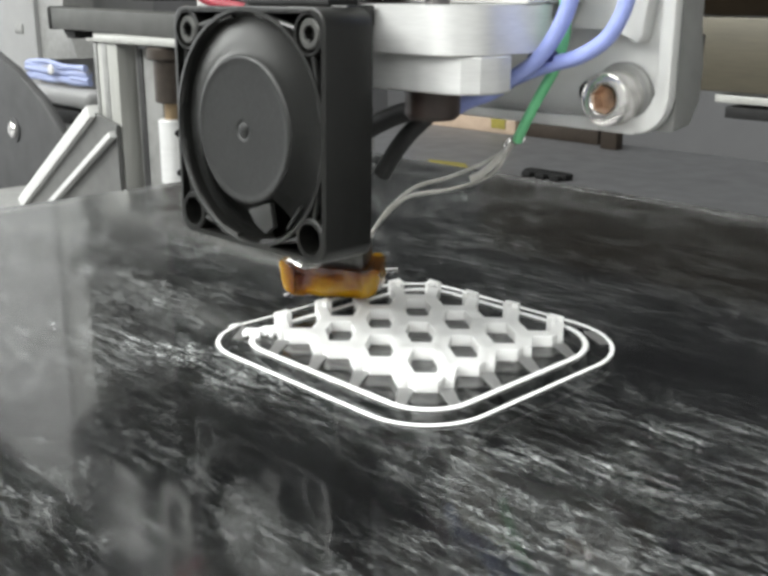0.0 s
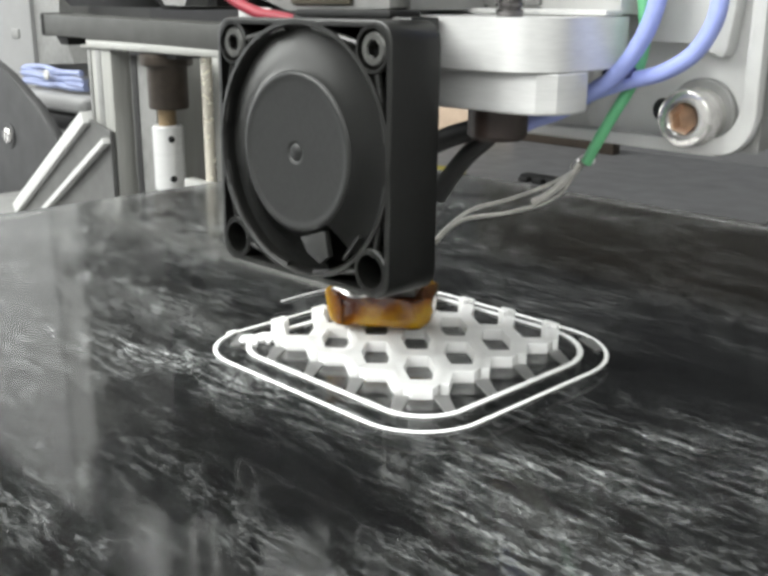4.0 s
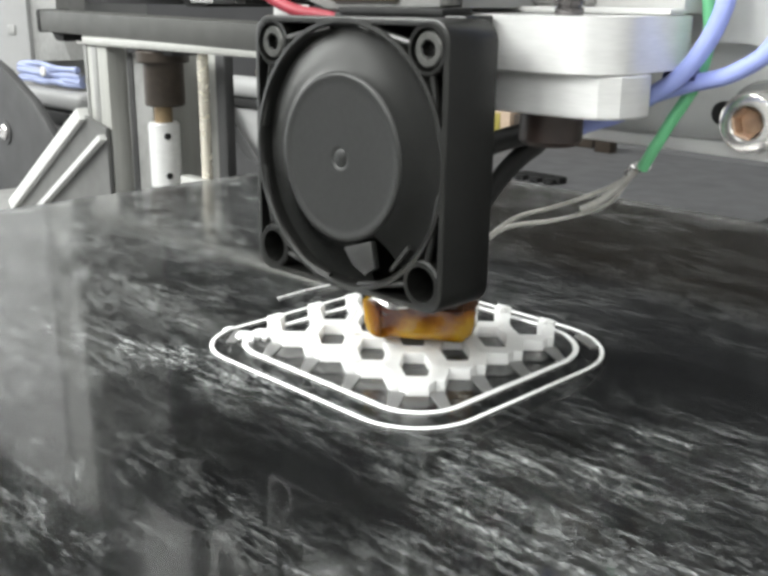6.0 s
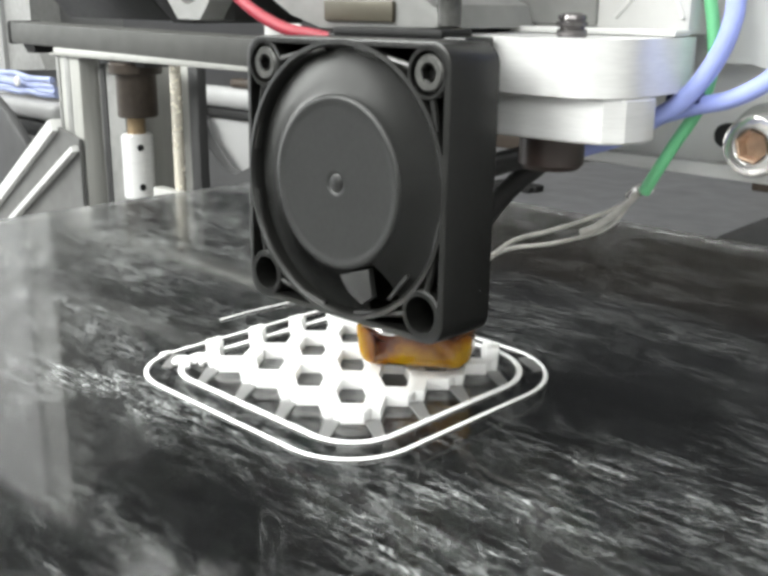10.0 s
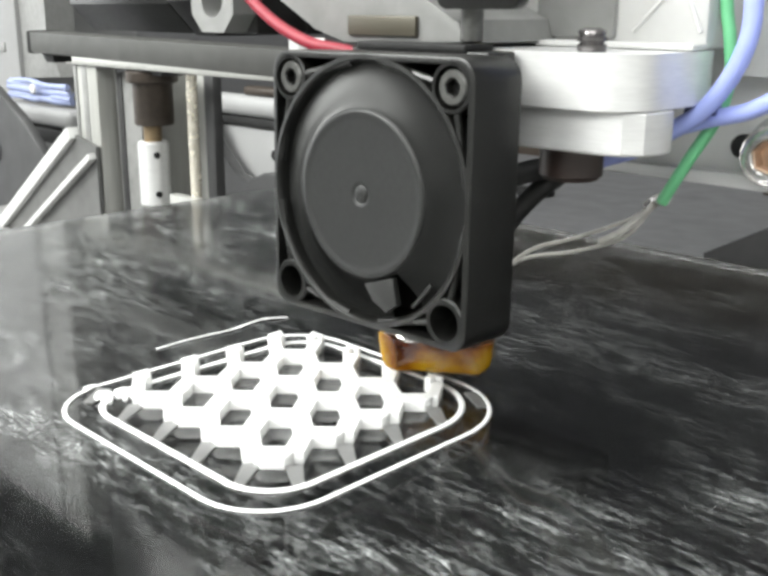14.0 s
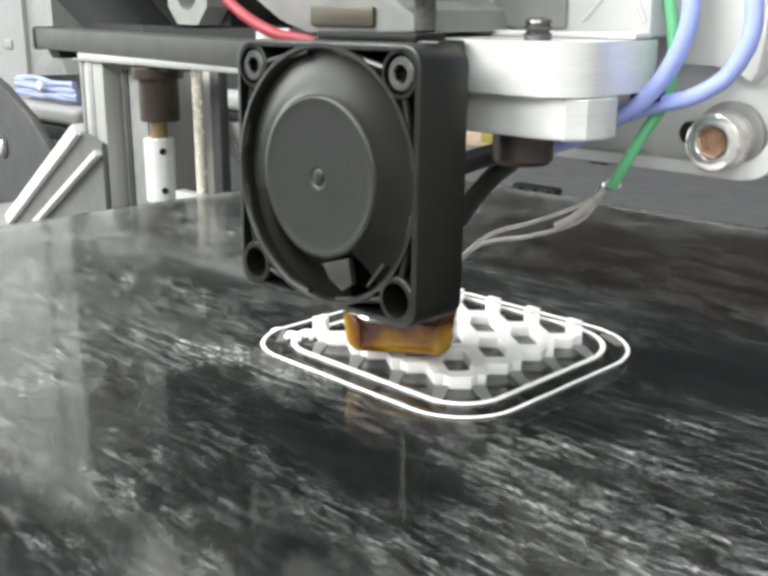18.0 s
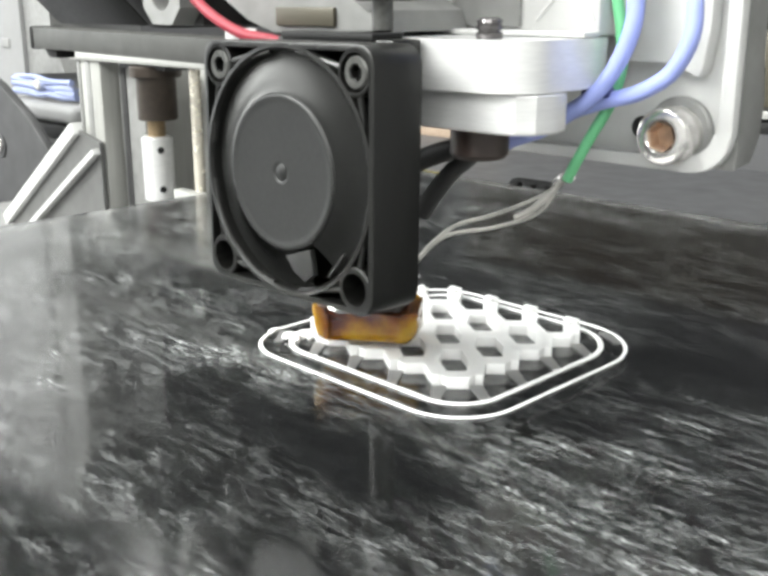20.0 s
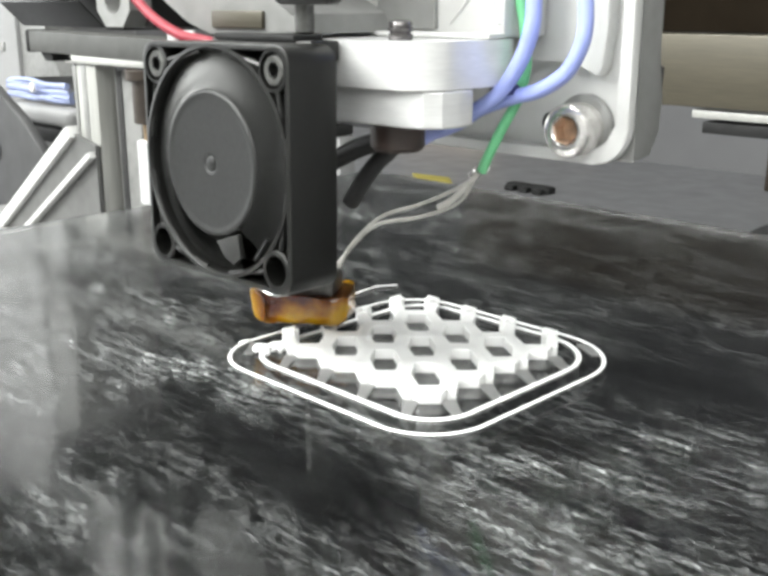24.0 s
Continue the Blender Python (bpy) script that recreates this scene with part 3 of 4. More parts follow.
def blade_sweep():
    """The spinning blades: a ring of fine pitched vanes, open beside the spoke where the duct shows through."""
    bm = bmesh.new()
    profile = [(18.65, 2.2), (17.6, 2.15), (16.4, 1.85), (15.2, 1.35), (14.2, 0.8), (13.3, 0.2), (12.6, -0.2), (12.2, -0.3)]
    step = radians(1)
    last = None
    for k in range(304, 360 + 285):
        ends = []
        for a, lift in ((k * step, 0.0), ((k + 1) * step, PITCH * step)):
            ends.append([bm.verts.new((FX + rad * math.cos(a), y - lift * rad, FZ + rad * math.sin(a))) for rad, y in profile])
        for p, q in ([(last, ends[0])] if last else []) + [(ends[0], ends[1])]:
            for n in range(len(profile) - 1):
                bm.faces.new((p[n], q[n], q[n + 1], p[n + 1]))
        last = ends[1]
    return bm


part("blade_sweep", blade_sweep(), BLADE, fan, "dark blades blurred into a smooth ring")
part("blade_edge", tube([(FX + 12.7, 1.2, FZ - 11.4), (FX + 8.9, 1.6, FZ - 15.5)], 0.34, n=0, seg=8), SPOKE, fan, "worn edge of a blade")
hub = part("hub", lathe([(0, -0.6), (1.0, -0.6), (1.35, -0.35), (1.7, -0.55), (2.1, -0.55), (10.6, -0.55), (11.3, -0.62), (11.7, -0.75), (12.1, -0.7), (12.4, -0.4), (12.5, 0.1), (12.5, 4.0), (0, 4.0)], (FX, 0, FZ), (0, 1, 0), 72), HUB, fan, "smooth dark grey hub cap", smooth=40)
part("pivot_dimple", lathe([(0, -0.15), (0.7, -0.15), (1.05, 0.03), (0.7, 0.1), (0, 0.1)], (FX + 0.3, -0.6, FZ + 0.4), (0, 1, 0), 24), HUB, hub)


def spoke():
    bm = bmesh.new()
    a0 = radians(-72)
    d, s = Vector((math.cos(a0), math.sin(a0))), Vector((-math.sin(a0), math.cos(a0)))
    pts = [d * 12.8 - s * 3.4, d * 12.8 + s * 2.6, d * 16.8 + s * 2.2, d * 17.6 - s * 0.2, d * 15.6 - s * 2.4]
    return prism([(FX + p.x, FZ + p.y) for p in pts], -0.35, 0.8, bevel=0.15, bm=bm)


part("spoke", spoke(), SPOKE, fan, "flat grey spoke from the hub")
for sx in (-1, 1):
    for sz in (-1, 1):
        cx, cz = FX + 16 * sx, FZ + 16 * sz
        boss = part("corner_boss", pipe((cx, 0, cz), (0, 1, 0), 3.5, 2.55 if sz < 0 else 2.85, 9.6, 36), BLACK, fan)
        a = math.atan2(sz, sx)
        for off in (0.62, -0.62):
            b = a + off
            p = Vector((FX + 18.9 * math.cos(b), FZ + 18.9 * math.sin(b)))
            q = Vector((cx, cz)) + (p - Vector((cx, cz))).normalized() * 3.1
            part("gusset", tube([(p.x, 0.7, p.y), (q.x, 0.7, q.y)], 0.55, n=0, seg=8), BLACK, fan)
        if sz > 0:
            head = part("screw", lathe([(0, 3), (2.4, 3), (2.4, 0.35), (2.15, 0.1), (1.35, 0.1), (1.15, 0.3), (1.15, 1.6), (0, 1.6)], (cx, 0.1, cz), (0, 1, 0), 30), STEEL_DARK, fan, "dark socket-head screw")
            part("hex_socket", lathe([(1.25, 0.15), (1.1, 0.3), (1.05, 1.5), (0, 1.55)], (cx, 0.0, cz), (0, 1, 0), 6), BLACK, head, smooth=0)

# ---- hot end ----
hot = thing("hot_end", (16, 28, 39.8), "machined aluminium hot end flange with a brown insulator", "hot end")
part("mounting_flange", prism(rounded(-8, 32.6, 17.5, 45, 7.5, 10), 51.4, 59.0, "z", 0.7), ALU, hot, "thick polished aluminium flange")
part("clamp_collar", prism(rounded(2, 33.0, 19.4, 33, 6.0, 3), 45.2, 51.3, "z", 0.4), ALU, hot, "smaller faceted aluminium clamp below the flange", smooth=20)
part("insulator", lathe([(0, 0), (4.0, 0), (4.8, 0.8), (4.8, 5.6), (0, 5.6)], (16.9, 28, 39.8), (0, 0, 1), 40), PEEK, hot, "brown black insulator barrel")
part("heat_break", cyl((-6, 28, 13), (0, 0, 1), 2.5, 32.4, 0.2, 24), STEEL_DARK, hot)

heater = thing("heater_block", (-8.3, 27.3, 3.35), "heater block wrapped in crinkled amber tape", "heater block")
MROT = Matrix.Translation((-8.6, 27.3, -0.4)) @ Matrix.Rotation(radians(34), 4, "Z")


def tape_wrap():
    bm = bmesh.new()
    rnd = random.Random(4)
    n, rows = 56, 9
    rings = []
    for k in range(rows):
        h = k / (rows - 1)
        z = 3.6 + 6.2 * h
        inset = 0.9 * (1 - min(1, h / 0.22)) ** 1.6 + 0.4 * (1 - h)
        ring = []
        for i in range(n):
            a = 2 * math.pi * i / n
            c, s = math.cos(a), math.sin(a)
            pw = 0.34
            x = (10.0 - inset) * math.copysign(abs(c) ** pw, c)
            y = (6.2 - inset) * math.copysign(abs(s) ** pw, s)
            j = 0.22 * math.sin(5 * a + 3 * h) + rnd.uniform(-0.12, 0.12)
            zz = z + (0.5 * math.sin(2 * a + 0.6) + 0.35 * math.sin(7 * a) if k == rows - 1 else 0)
            ring.append(bm.verts.new(MROT @ Vector((x + j * c, y + j * s, zz))))
        rings.append(ring)
    for p, q in zip(rings, rings[1:]):
        for i in range(n):
            bm.faces.new((p[i], p[(i + 1) % n], q[(i + 1) % n], q[i]))
    bm.faces.new(rings[0][::-1])
    bm.faces.new(rings[-1])
    return bm


part("tape_wrap", tape_wrap(), KAPTON, heater, "crinkled amber polyimide tape", smooth=50)
part("tape_fold", box((-7.3, -6.55, 4.3), (-6.3, -5.7, 9.3), 0.3, m=MROT), KAPTON, heater, "upright fold in the amber tape")
part("metal_block", box((-7, -4.5, 9.4), (7, 4.5, 13.5), 0.5, m=MROT), STEEL_DARK, heater)
# bright strip added for the glints between fan boss and tape
part("glint_strip", tube([(-13.5, 19.8, 9.6), (-11, 19.0, 10.6), (-7.5, 18.8, 10.2), (-4.5, 20.2, 10.8)], 1.1, seg=10, flat=0.6), STEEL, heater, "bright crumpled strip for the glints above the tape")
part("nozzle", lathe([(0, 0), (0.6, 0), (2.0, 1.0), (2.0, 1.6), (0, 1.6)], (-8.3, 27.3, 3.35), (0, 0, 1), 24), BRASS, heater)

# ---- carriage ----
carriage = thing("head_carriage", (20, 53, 37), "pale cast aluminium carriage plate with rounded corner", "carriage")
part("pocket_floor", prism(rounded(-0.6, 48.0, 37.9, 117.5, 6.2, 8), 54, 54.8, "y", 0.2), CAST, carriage, "shaded floor of the screw pocket")


def pocket_rim():
    """The raised edge round the pocket: along the bottom, round the corner and up the side."""
    def arc(cx, cz, r, a0, a1, n=8):
        return [(cx + r * math.cos(radians(a0 + (a1 - a0) * k / n)), cz + r * math.sin(radians(a0 + (a1 - a0) * k / n))) for k in range(n + 1)]

    return prism([(-1, 37.4)] + arc(42.0, 43.9, 6.5, -90, 0) + [(48.5, 118), (46.2, 118)] + arc(41.0, 44.9, 5.2, 0, -90) + [(-1, 39.6)], 51.6, 54.0, "y", 0.45)


part("pocket_rim", pocket_rim(), CAST, carriage, "bright raised edge with a rounded corner")
part("raised_web", prism([(-1, 117.5), (-1, 55.0), (24, 54.6), (30, 54.9), (36, 55.3), (40.5, 54.2), (41.4, 53.0), (42.6, 52.9), (43.4, 54.2), (44.0, 60), (44.9, 117.5)], 50.6, 53.95, "y", 0.3), CAST, carriage, "raised pale web above the screw")
part("bearing_block", prism([(55, 38.0), (60.5, 38.8), (63.2, 43.0), (63.6, 49), (61.2, 56), (61.0, 118), (55, 118)], 26, 48.1, "x", 0.4), ALU_DULL, carriage, "grey side of the bearing block")
part("bearing_tab", prism([(63.7, 54), (66.5, 54), (65.5, 44), (63.7, 43)], 41, 46.5, "x", 0.4), DARKPLATE, carriage, "dark tab behind the bearing block")
part("upper_block", box((-6, 38, 59.1), (32.0, 50.4, 110), 1.0), PALE, carriage)
# grey plate carries the recess's shade; the face has no hollow here
part("recess_shade", box((2.5, 37.2, 60.4), (17.0, 38.4, 90), 0.3), ALU_DULL, carriage)
for p, q in (((20.0, 61.5), (27.5, 69.0)), ((31.0, 61.5), (27.5, 69.0)), ((27.5, 69.0), (27.5, 84.0))):
    part("cast_rib", tube([(p[0], 37.9, p[1]), (q[0], 37.9, q[1])], 0.32, n=0, seg=10), PALE, carriage, "low cast rib")
part("ledge", box((-6, 33.5, 59.1), (32.3, 38.2, 60.0), 0.3), PALE, carriage)
bolt = part("bolt", lathe([(0, 0), (1.9, 0), (2.05, 0.3), (2.05, 1.0), (1.7, 1.1), (1.7, 1.35), (2.15, 1.45), (2.15, 2.0), (1.8, 2.1), (1.8, 2.3), (2.05, 2.4), (1.9, 2.9), (1.2, 3.2), (0, 3.2)], (23.1, 22.2, 59.0), (0, 0, 1), 28), CHROME, carriage, "small dark chrome bolt with rings")
part("lug", cyl((32.4, 51.6, 44.0), (0, 1, 0), 1.9, 2.4, 0.4, 24), BLACKRUB, carriage, "black rubber stop")

screw = thing("cap_screw", (38.7, 50, 43.7), "large bright socket-head cap screw with knurled head", "screw")
part("washer", lathe([(0, 0), (5.6, 0), (5.9, 0.3), (5.9, 1.2), (0, 1.2)], (38.7, 52.7, 43.6), (0, 1, 0), 48), ALU_DULL, screw, "grey flat washer")
part("head", lathe([(0, 5.6), (4.6, 5.6), (4.6, 0.7), (4.45, 0.25), (4.0, 0), (2.75, 0), (2.45, 0.3), (2.4, 2.6), (0, 2.6)], (38.7, 47.2, 43.4), (0, 1, 0), 48), STEEL, screw)
part("socket", lathe([(2.55, 0.05), (2.3, 0.3), (2.2, 2.5), (0, 2.55)], (38.7, 47.2, 43.4), (0, 1, 0), 6), SOCKET, screw, "hexagonal socket with a brassy gleam", smooth=0)
for k in range(36):
    a = 2 * math.pi * k / 36
    part("knurl", box((-0.15, -1.9, -0.2), (0.15, 2.2, 0.1), m=Matrix.Translation((38.7 + 4.6 * math.sin(a), 50.0, 43.4 + 4.6 * math.cos(a))) @ Matrix.Rotation(a, 4, "Y")), STEEL, screw, smooth=0)

# extruder motor and block above the fan
motor = thing("extruder_motor", (-96, 40, 60), "black stepper motor with a silver slotted tab", "motor")


def chamfered(y0, y1, z0, z1, c):
    return [(y0 + c, z0), (y1 - c, z0), (y1, z0 + c), (y1, z1 - c), (y1 - c, z1), (y0 + c, z1), (y0, z1 - c), (y0, z0 + c)]


part("motor_body", prism(chamfered(22, 64, 59.3, 101.3, 6), -123, -81, "x", 0.4), BLACK, motor)
part("end_plate", prism(chamfered(21.5, 64.5, 58.9, 101.7, 7), -81, -72.5, "x", 0.5), BLACKRUB, motor, "black end plate")


def slotted_tab():
    """A flat tab with an oblong slot and clipped corners."""
    bm = bmesh.new()
    cx = -64.2
    ring_o = [(cx + 6.9, 100), (cx - 6.9, 100), (cx - 6.9, 63.4), (cx - 3.6, 59.9), (cx + 3.6, 59.9), (cx + 6.9, 63.4)]
    ring_i = [(cx + 3.5, 90), (cx - 3.5, 90)] + [(cx + 3.5 * math.cos(a), 66.2 + 3.5 * math.sin(a)) for a in (math.pi + math.pi * k / 12 for k in range(13))]
    faces = []
    for y in (21.0, 27.0):
        o, n = [bm.verts.new((x, y, z)) for x, z in ring_o], [bm.verts.new((x, y, z)) for x, z in ring_i]
        edges = [bm.edges.new((r[k], r[(k + 1) % len(r)])) for r in (o, n) for k in range(len(r))]
        bmesh.ops.triangle_fill(bm, use_beauty=True, edges=edges)
        faces.append((o, n))
    for a, b in zip(*faces):
        for k in range(len(a)):
            m = (k + 1) % len(a)
            bm.faces.new((a[k], b[k], b[m], a[m]))
    return bm


part("slotted_tab", slotted_tab(), ALU_DULL, motor, "silver tab with a round slot")
part("tab_core", box((-73, 26.5, 59.6), (-57, 40, 100), 0.5), BLACK, motor)
block = thing("extruder_block", (-15, 30, 60), "grey machined extruder block with a sloped side", "extruder")
part("body", prism([(-42, 69), (-27, 61.2), (-19.9, 59.2), (5.8, 59.8), (4.8, 63.1), (-3, 66.2), (-3, 95), (-42, 95)], 15, 44, "y", 0.5), ALU_DULL, block)
part("band", box((-18.0, 14.2, 60.5), (-3, 15.1, 63.6), 0.3), RAIL, block, "tan strip")
lever = part("lever_frame", prism(rounded(3.0, 18.0, 64.6, 90, 1.8), 12.0, 14.5, "y", 0.4), BLACK, block, "black frame with a rounded corner")
part("lever_face", prism(rounded(4.6, 16.4, 66.6, 89, 0.6), 11.4, 12.3, "y", 0.2), ALU_DULL, lever, "grey face inside the frame")
part("stud", cyl((7.0, 15.5, 59.9), (0, 0, 1), 1.7, 5.0, 0.3, 24), STEEL_DARK, block, "dark steel stud")
# black pieces fill in the shadowed gap between block and fan
part("gap_shade_strip", box((-12, 10.4, 58.7), (10, 17.0, 59.8), 0.3), BLACKRUB, block, "black strip for the shade under the block")
part("gap_shade_plate", box((-24, 10.8, 55.5), (14, 17.0, 58.9), 0.4), BLACK, block, "black plate for the shadow above the fan")
tag = thing("paper_tag", (-26, 12, 59.5), "small white paper tag above the fan", "tag")
part("sheet", box((-32, 13.6, 57.3), (-23, 14.1, 59.9), 0.1), LABEL, tag)

# wires on the head
red = thing("red_wire", (-20, 12, 58), "red wire running up from the fan", "wire")
part("sleeve", tube([(-10, 13.8, 56.5), (-13.5, 11.4, 57.9), (-17, 10.6, 58.5), (-23, 10.6, 59.2), (-31, 10.8, 61.8), (-38.5, 11, 65.9), (-46, 11, 72), (-52, 12, 82)], 0.98), RED, red)
blue_a = thing("blue_wire", (28, 36, 46), "light blue wire looping up from the hot end", "wire", "blue wires")
part("sleeve", tube([(14, 38, 40.8), (18.2, 36, 42.4), (23.4, 36, 44.3), (28.3, 36, 47.2), (33.0, 36, 50.4), (36.9, 36, 55.4), (39.1, 36, 60.9), (39.3, 36, 67), (38.6, 36, 82), (37, 37, 98)], 1.35), BLUE, blue_a)
blue_b = thing("blue_wire", (36, 39, 46), "light blue wire looping up from the hot end", "wire", "blue wires")
part("sleeve", tube([(22, 39, 45.0), (28.6, 39, 47.8), (33.8, 39, 49.5), (38.9, 39, 50.9), (43.6, 39, 53.6), (46.2, 39, 57.1), (47.3, 39, 60.9), (47.0, 39, 67), (46, 39, 82), (44, 40, 98)], 1.3), BLUE, blue_b)
part("sleeve_end", tube([(29.6, 38.6, 50.0), (32.0, 38.6, 50.3), (34.6, 38.6, 50.6)], 1.1, seg=10), NAVY, blue_b, "dark navy sleeve end beside the flange")
green = thing("green_wire", (25, 42, 36), "green wire ending in a crimped silver joint", "wire")
part("sleeve", tube([(25.2, 41.5, 35.6), (26.8, 41, 38.2), (29.5, 41, 43.0), (33.1, 41, 49.2), (34.6, 41, 55.0), (34.0, 41, 60.7), (32.9, 41, 67), (32.4, 41, 82), (32, 42, 98)], 0.95), GREEN, green)
part("crimp", tube([(21.8, 43, 33.9), (23.3, 43, 35.4), (25.8, 41.6, 36.2)], 0.95, seg=10), STEEL, green, "crimped silver joint")
part("lead", tube([(23.3, 43, 35.2), (20.1, 43, 32.4), (14.0, 43, 29.2), (7.6, 42.5, 26.4), (2.0, 39, 24.0), (-3.5, 36, 18.0), (-6.0, 33, 11)], 0.36, seg=8), LEAD, green, "thin bare thermistor lead")
part("lead", tube([(23.0, 43, 34.6), (17.5, 44, 28.2), (7.6, 44, 24.0), (-1.0, 40, 21.5), (-6.0, 36, 15.0), (-8, 32, 10)], 0.36, seg=8), LEAD, green, "thin bare thermistor lead")
part("lead_sleeve", tube([(23.4, 42.6, 35.0), (20, 43, 31.6), (16.5, 43, 28.6), (13.5, 43, 27.0)], 0.65, seg=10), LEAD, green, "pale glass-fibre sleeve")
sleeve_a = thing("black_cable", (8, 28, 38), "black sleeved heater cable", "cable", "heater cables")
part("sleeve", tube([(16, 27.5, 42.0), (14.0, 28, 41.4), (7.9, 28, 39.6), (2.6, 28, 37.4), (-4, 28, 34)], 1.8), SLEEVE, sleeve_a)
sleeve_b = thing("black_cable", (8, 31, 34), "black sleeved heater cable", "cable", "heater cables")
part("sleeve", tube([(15, 29.5, 41.4), (12.5, 31, 39.4), (8.7, 31, 36.4), (4.8, 31, 32.3), (1.4, 31, 27.8)], 1.65), SLEEVE, sleeve_b)

# ---- the fixed gantry ----
beam = thing("gantry_beam", (-120, 96, 47), "dark grey painted gantry beam", "beam")
part("bar", prism([(-249, 46.9), (20, 43.2), (20, 51.6), (-249, 55.0)], 90, 104, "y", 0.7), BEAM, beam)
part("end_cap", box((-251.5, 89.6, 46.4), (-248.5, 104.4, 55.4), 1.2), BLACKRUB, beam, "black end cap")
part("clip_tab", prism([(-244, 47), (-234, 46.6), (-234, 43.4), (-240, 43.4)], 92, 100, "y", 0.3), BLACKRUB, beam, "small black tab")
rail = thing("rear_rail", (-20, 554, -4), "tan oiled steel rear rail with a bright lower edge", "rail")
part("rail_face", box((-417, 554, -4.2), (463, 590, 46.0), 1.2), RAIL, rail)
part("upper_slot", box((-417, 562, 46.8), (463, 596, 156), 1.0), BROWNCOVER, rail, "dark brown cover above the rail")
part("lower_edge", box((-201, 555, -11.6), (463, 572, -6.2), 0.6), FRAME, rail, "bright steel edge")
# black strip put in for the shadow below the bright edge
part("lower_shadow", box((-193, 556, -22), (463, 588, -14), 0.8), BLACKRUB, rail, "black strip for the shadow under the rail")

tower = thing("corner_tower", (-280, 135, -45), "pale aluminium corner tower with a slanted gusset", "frame tower")
part("post", box((-298, 134, -47), (-277, 154, 42), 1.0), FRAME, tower, "pale slotted post")
# duller strip on the post face stands for the groove's shade
part("groove_shade", box((-290, 133.6, 2), (-285.5, 135, 41), 0.4), ALU_DULL, tower, "grey strip coloured as a groove's shade")
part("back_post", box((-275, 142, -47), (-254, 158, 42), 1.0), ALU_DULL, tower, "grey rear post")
part("rib", box((-262, 150, -47), (-252, 166, 42), 0.8), FRAME, tower)
part("top_plate", box((-301, 132, 38.8), (-120, 140, 42.2), 0.6), FRAME, tower, "pale top plate")


def diagonal(p, q, w, y0, y1):
    p, q = Vector((p[0], p[1])), Vector((q[0], q[1]))
    s = (q - p).normalized().orthogonal() * w / 2
    return prism([tuple(p + s), tuple(q + s), tuple(q - s), tuple(p - s)], y0, y1, "y", 0.4)


part("gusset_flange", diagonal((-383, -50), (-297, 7), 6.0, 128, 136), LABEL, tower, "white slanted flange")
part("gusset_flange", diagonal((-353, -49), (-277, -2), 2.8, 127, 131), LABEL, tower, "narrow white slanted flange")
part("gusset_web", prism([(-380, -52), (-277, -52), (-277, 2), (-297, 6)], 131, 133, "y"), WEB, tower, "grey web between the flanges")
part("base_rail", box((-440, 118, -74), (-150, 175, -52), 1.0), ALU_DULL, tower, "grey base rail")
# strips on the post faces, coloured as the shade inside slots
part("slot_shade", box((-272, 141.2, -46), (-268, 142.4, 41), 0.3), DARKPLATE, tower, "dark strip as slot shade on the rear post")
part("slot_shade", box((-297, 133.4, 2), (-294.5, 134.4, 41), 0.3), ALU_DULL, tower, "grey strip as slot shade on the front post")
part("panel_strip", box((-236, 160, -50), (-224, 163, 42), 0.5), FRAME, tower, "pale strip behind the coupler")
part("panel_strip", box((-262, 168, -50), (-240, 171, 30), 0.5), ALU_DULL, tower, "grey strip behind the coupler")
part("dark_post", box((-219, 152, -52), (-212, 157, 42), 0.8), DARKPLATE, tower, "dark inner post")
part("base_strip", box((-222, 134, -52), (-178, 139, -13), 0.6), FRAME, tower, "pale low bracket")

coupler = thing("shaft_coupler", (-234, 142, -18), "shiny aluminium shaft coupler with two set screws", "coupler")
part("body", cyl((-245, 142, -22), (0, 0, 1), 6.9, 29, 0.8, 48), ALU, coupler)
for z in (-16.2, 1.4):
    d = Vector((0.93, -0.36, 0)).normalized()
    part("set_screw", cyl(Vector((-245, 142, z)) + d * 6.6, d, 1.5, 0.8, 0.1, 20), BLACKRUB, coupler, "dark set screw")
part("shaft", cyl((-245, 142, 6), (0, 0, 1), 4, 14, 0.3, 28), BRASS, coupler, "short brass shaft")
zmotor = thing("lead_nut", (-241, 144, 17), "brown metal nut body above the coupler", "nut")
part("body", cyl((-243, 142, 14.5), (0, 0, 1), 8.7, 20, 0.6, 40), RUST, zmotor)
part("nut_flange", cyl((-243, 142, 33), (0, 0, 1), 11.4, 5, 0.6, 40), RUST, zmotor)
part("nut_plate", box((-262, 136, 36.5), (-226, 150, 38.7), 0.4), DARKPLATE, zmotor, "dark plate over the nut")
rod = thing("guide_rod", (-203, 136, -60), "thin pale vertical steel guide rod", "rod")
part("shank", cyl((-210, 140, -60), (0, 0, 1), 2.3, 98, 0.3, 32), ROD, rod)

# ---- behind the printer ----
side_plate = thing("side_plate", (-470, 180, -70), "dark grey slanted side plate with a screw", "plate")
part("sheet", prism([(-620, 40), (-540, 30), (-491, 14), (-454, -4), (-424, -28), (-408, -62), (-620, -90)], 180, 186, "y", 0.5), DARKPLATE, side_plate)
part("screw", cyl((-497, 180, -26), (0, -1, 0), 5, 3, 0.8, 24), STEEL, side_plate, "shiny screw")
part("screw_washer", cyl((-497, 180, -26), (0, -1, 0), 8, 1, 0.3, 24), DARKPLATE, side_plate)
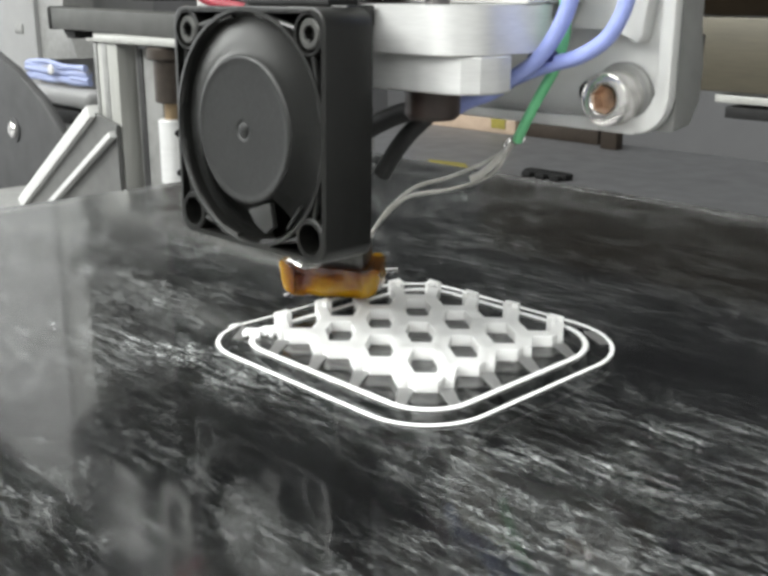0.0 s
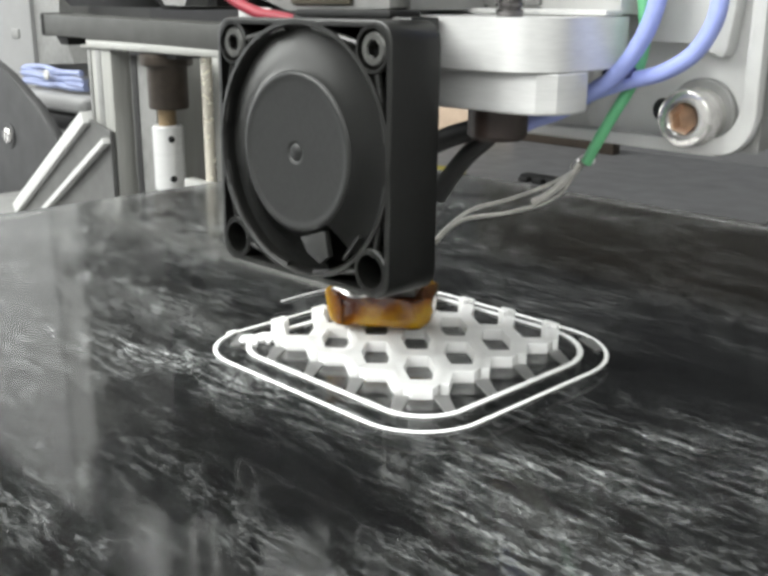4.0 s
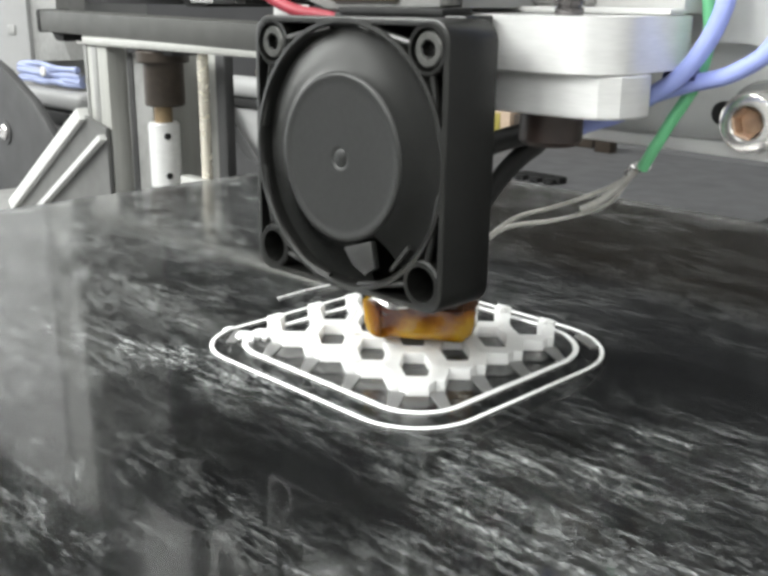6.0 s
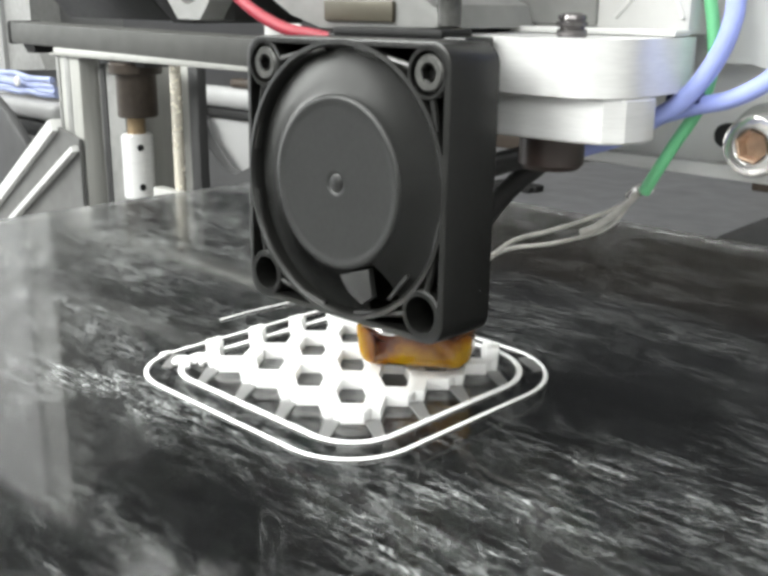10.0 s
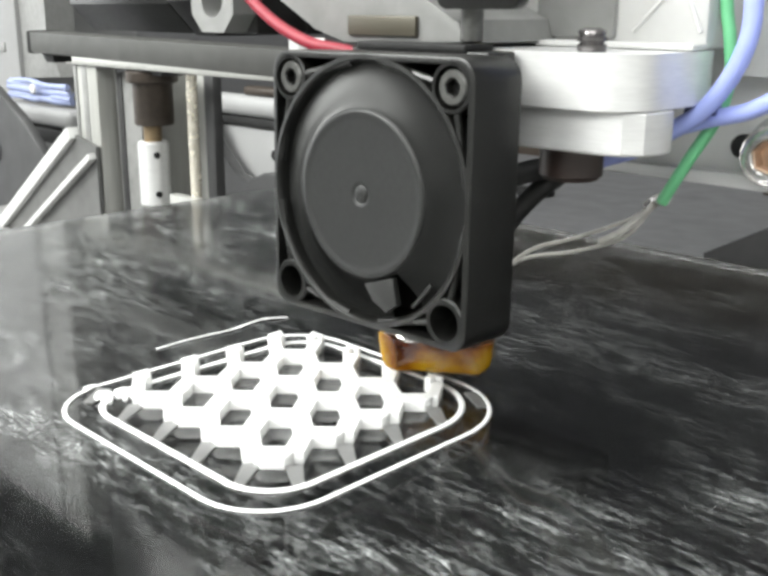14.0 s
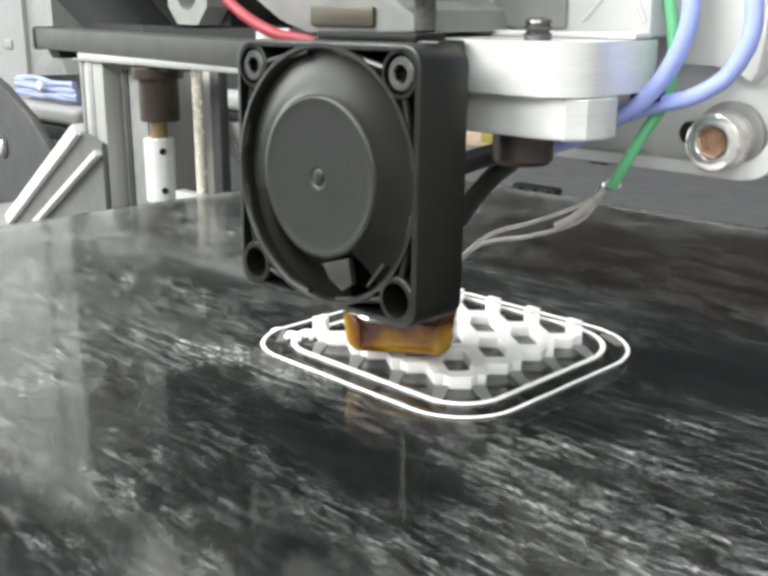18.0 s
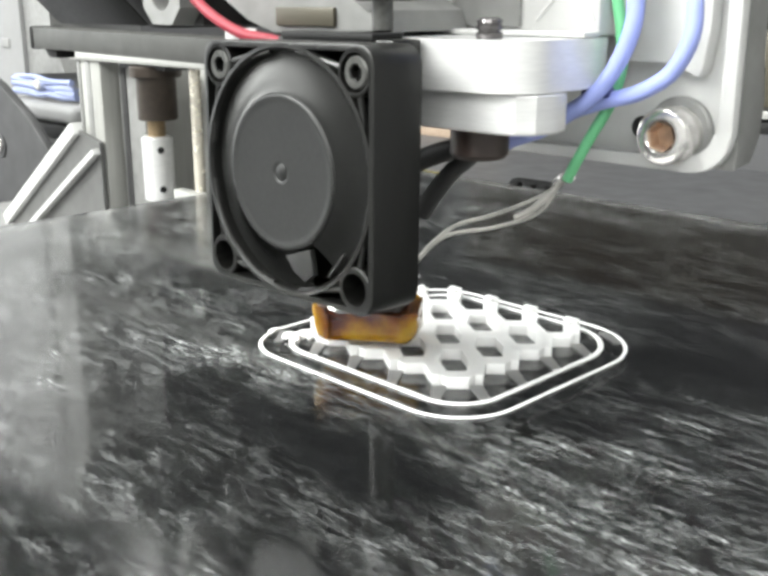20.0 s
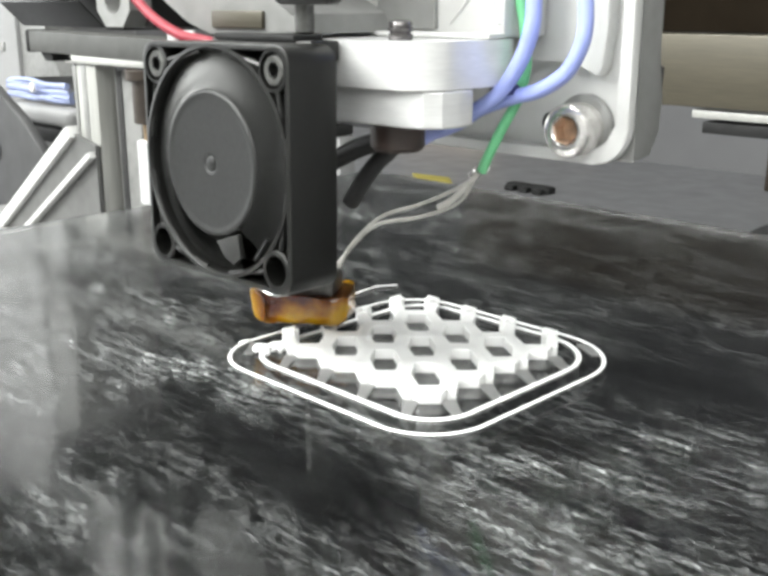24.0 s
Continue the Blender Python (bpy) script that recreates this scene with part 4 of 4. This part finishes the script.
wrap = thing("blue_cable_bundle", (-596, 262, -12), "bundle of blue plastic-wrapped cable", "cable bundle")
rw = random.Random(3)
for k in range(7):
    z0 = -4 + 1.9 * k
    part("strand", tube([(x, 262 + rw.uniform(-2, 2), z0 + rw.uniform(-1.0, 1.0)) for x in (-645, -625, -605, -585, -566, -548)], rw.uniform(1.6, 2.6), seg=10), WHITEBOX if k == 4 else BLUECLOTH, wrap)
part("end_cap", cyl((-592, 256, 4), (0, -1, 0), 4, 2, 0.8, 24), LABEL, wrap, "white round end")
tray = thing("white_tray", (-600, 262, -32), "white plastic tray below the blue bundle", "tray")
part("shell", box((-650, 250, -23), (-530, 275, -9), 5, 4), WHITEBOX, tray)
part("foot", box((-622, 248, -34), (-530, 272, -23.5), 1.5), BLACKRUB, tray, "black foot strip")
spool = thing("white_spool", (-390, 300, -60), "white and grey plastic spool behind the rod", "spool")
part("rim", box((-428, 300, -5), (-300, 316, 9), 6, 4), WHITEBOX, spool, "white rim")
part("groove", box((-432, 303, -11), (-300, 318, -5.2), 1), BLACKRUB, spool)
part("core", box((-420, 306, -70), (-300, 320, -11.2), 2), WHITEBOX, spool)
part("core_screw", cyl((-361, 306, -28), (0, -1, 0), 3.4, 2, 0.5, 20), BLACKRUB, spool, "dark screw in the core")
part("brown_strip", box((-392, 304, 9.2), (-300, 314, 15), 2, 3), RUST, spool, "brown strip on top of the rim")
dark_cover = thing("dark_cover", (-400, 292, -70), "dark curved cover in front of the spool", "cover")
part("shell", prism([(-450, 44), (-432, 44), (-426, 2), (-411, -12), (-405, -24), (-384, -42), (-371, -45), (-354, -37), (-340, -37), (-340, -80), (-450, -80)], 290, 298, "y", 0.6), DARKPLATE, dark_cover)
panel = thing("white_housing", (-740, 300, TABLE_Z), "tall white metal housing beside the printer", "housing")
part("front", box((-900, 300, TABLE_Z), (-707, 420, 430), 2), WHITEBOX, panel, "white front sheet")
part("side_wing", prism([(-706.5, 4), (-640, 8), (-660, 36), (-660, 430), (-706.5, 430)], 304, 330, "y", 0.5), ALU_DULL, panel, "grey folded wing")
part("port", box((-745, 298.5, 26), (-730, 300.5, 34), 0.6), ALU_DULL, panel, "small grey port")
base_block = thing("base_block", (60, 230, -60), "black slanted base block behind the bed", "block")
part("block", prism([(-8, -12.6), (12.9, -0.7), (34, 11), (140, 11), (140, -60), (-8, -60)], 200, 260, "y", 0.8), BLACKRUB, base_block)

clip = thing("cable_clip", (-605, 925, TABLE_Z), "black cable clip lying on the table", "clip")
part("bar", box((-640, 912, TABLE_Z), (-572, 930, TABLE_Z + 9), 3), BLACKRUB, clip)
for cx in (-628, -606, -584):
    part("prong", box((cx - 7, 902, TABLE_Z), (cx + 7, 914, TABLE_Z + 7), 2), BLACKRUB, clip)
carton = thing("cardboard_carton", (-960, 1200, TABLE_Z), "low tan cardboard carton on the table", "carton")
part("carcass", box((-1120, 1200, TABLE_Z), (-880, 1245, TABLE_Z + 45), 2), TAN, carton)
part("tape", box((-930, 1198.5, TABLE_Z + 8), (-900, 1200, TABLE_Z + 40), 0.3), YELLOW, carton, "yellow tape square")
brown = thing("brown_box", (-800, 1210, TABLE_Z), "dark brown box on the table", "box")
part("carcass", box((-876, 1205, TABLE_Z), (-720, 1245, TABLE_Z + 40), 2), RUST, brown)
stake = thing("brown_post", (-690, 1180, TABLE_Z), "short brown wooden post on the table", "post")
part("stick", box((-700, 1180, TABLE_Z), (-672, 1200, TABLE_Z + 60), 2), RUST, stake)
leg = thing("brown_post", (-389, 1134, TABLE_Z), "dark brown wooden post standing on the table", "post")
part("stick", box((-393, 1134, TABLE_Z), (-352, 1160, TABLE_Z + 118), 2), RUST, leg)
yellow = thing("yellow_scrap", (-760, 905, TABLE_Z), "yellow tape scrap on the table", "tape")
part("sheet", prism([(-800, 905), (-770, 880), (-712, 888), (-740, 915)], TABLE_Z, TABLE_Z + 3, "z", 0.3), YELLOW, yellow)



# ---- what moves ----
HEAD_THINGS = [fan, hot, heater, carriage, screw, motor, block, tag, red, blue_a, blue_b, green, sleeve_a, sleeve_b]
BED_THINGS = [bed, piece, skirt_out, skirt_in, strand, blob]


def motions():
    for ob in HEAD_THINGS:
        b = BASES[ob.name] * MM
        turn = (-1.1, -0.3, 1.0) if ob is fan else (0, 0, 0)
        walk(ob, [(t, pose(b.x + d * MM, b.y, b.z, *turn)) for t, d in HEAD])
    for ob in BED_THINGS:
        b = BASES[ob.name] * MM
        walk(ob, [(t, pose(b.x, b.y + d * MM, b.z)) for t, d in BED])


motions()
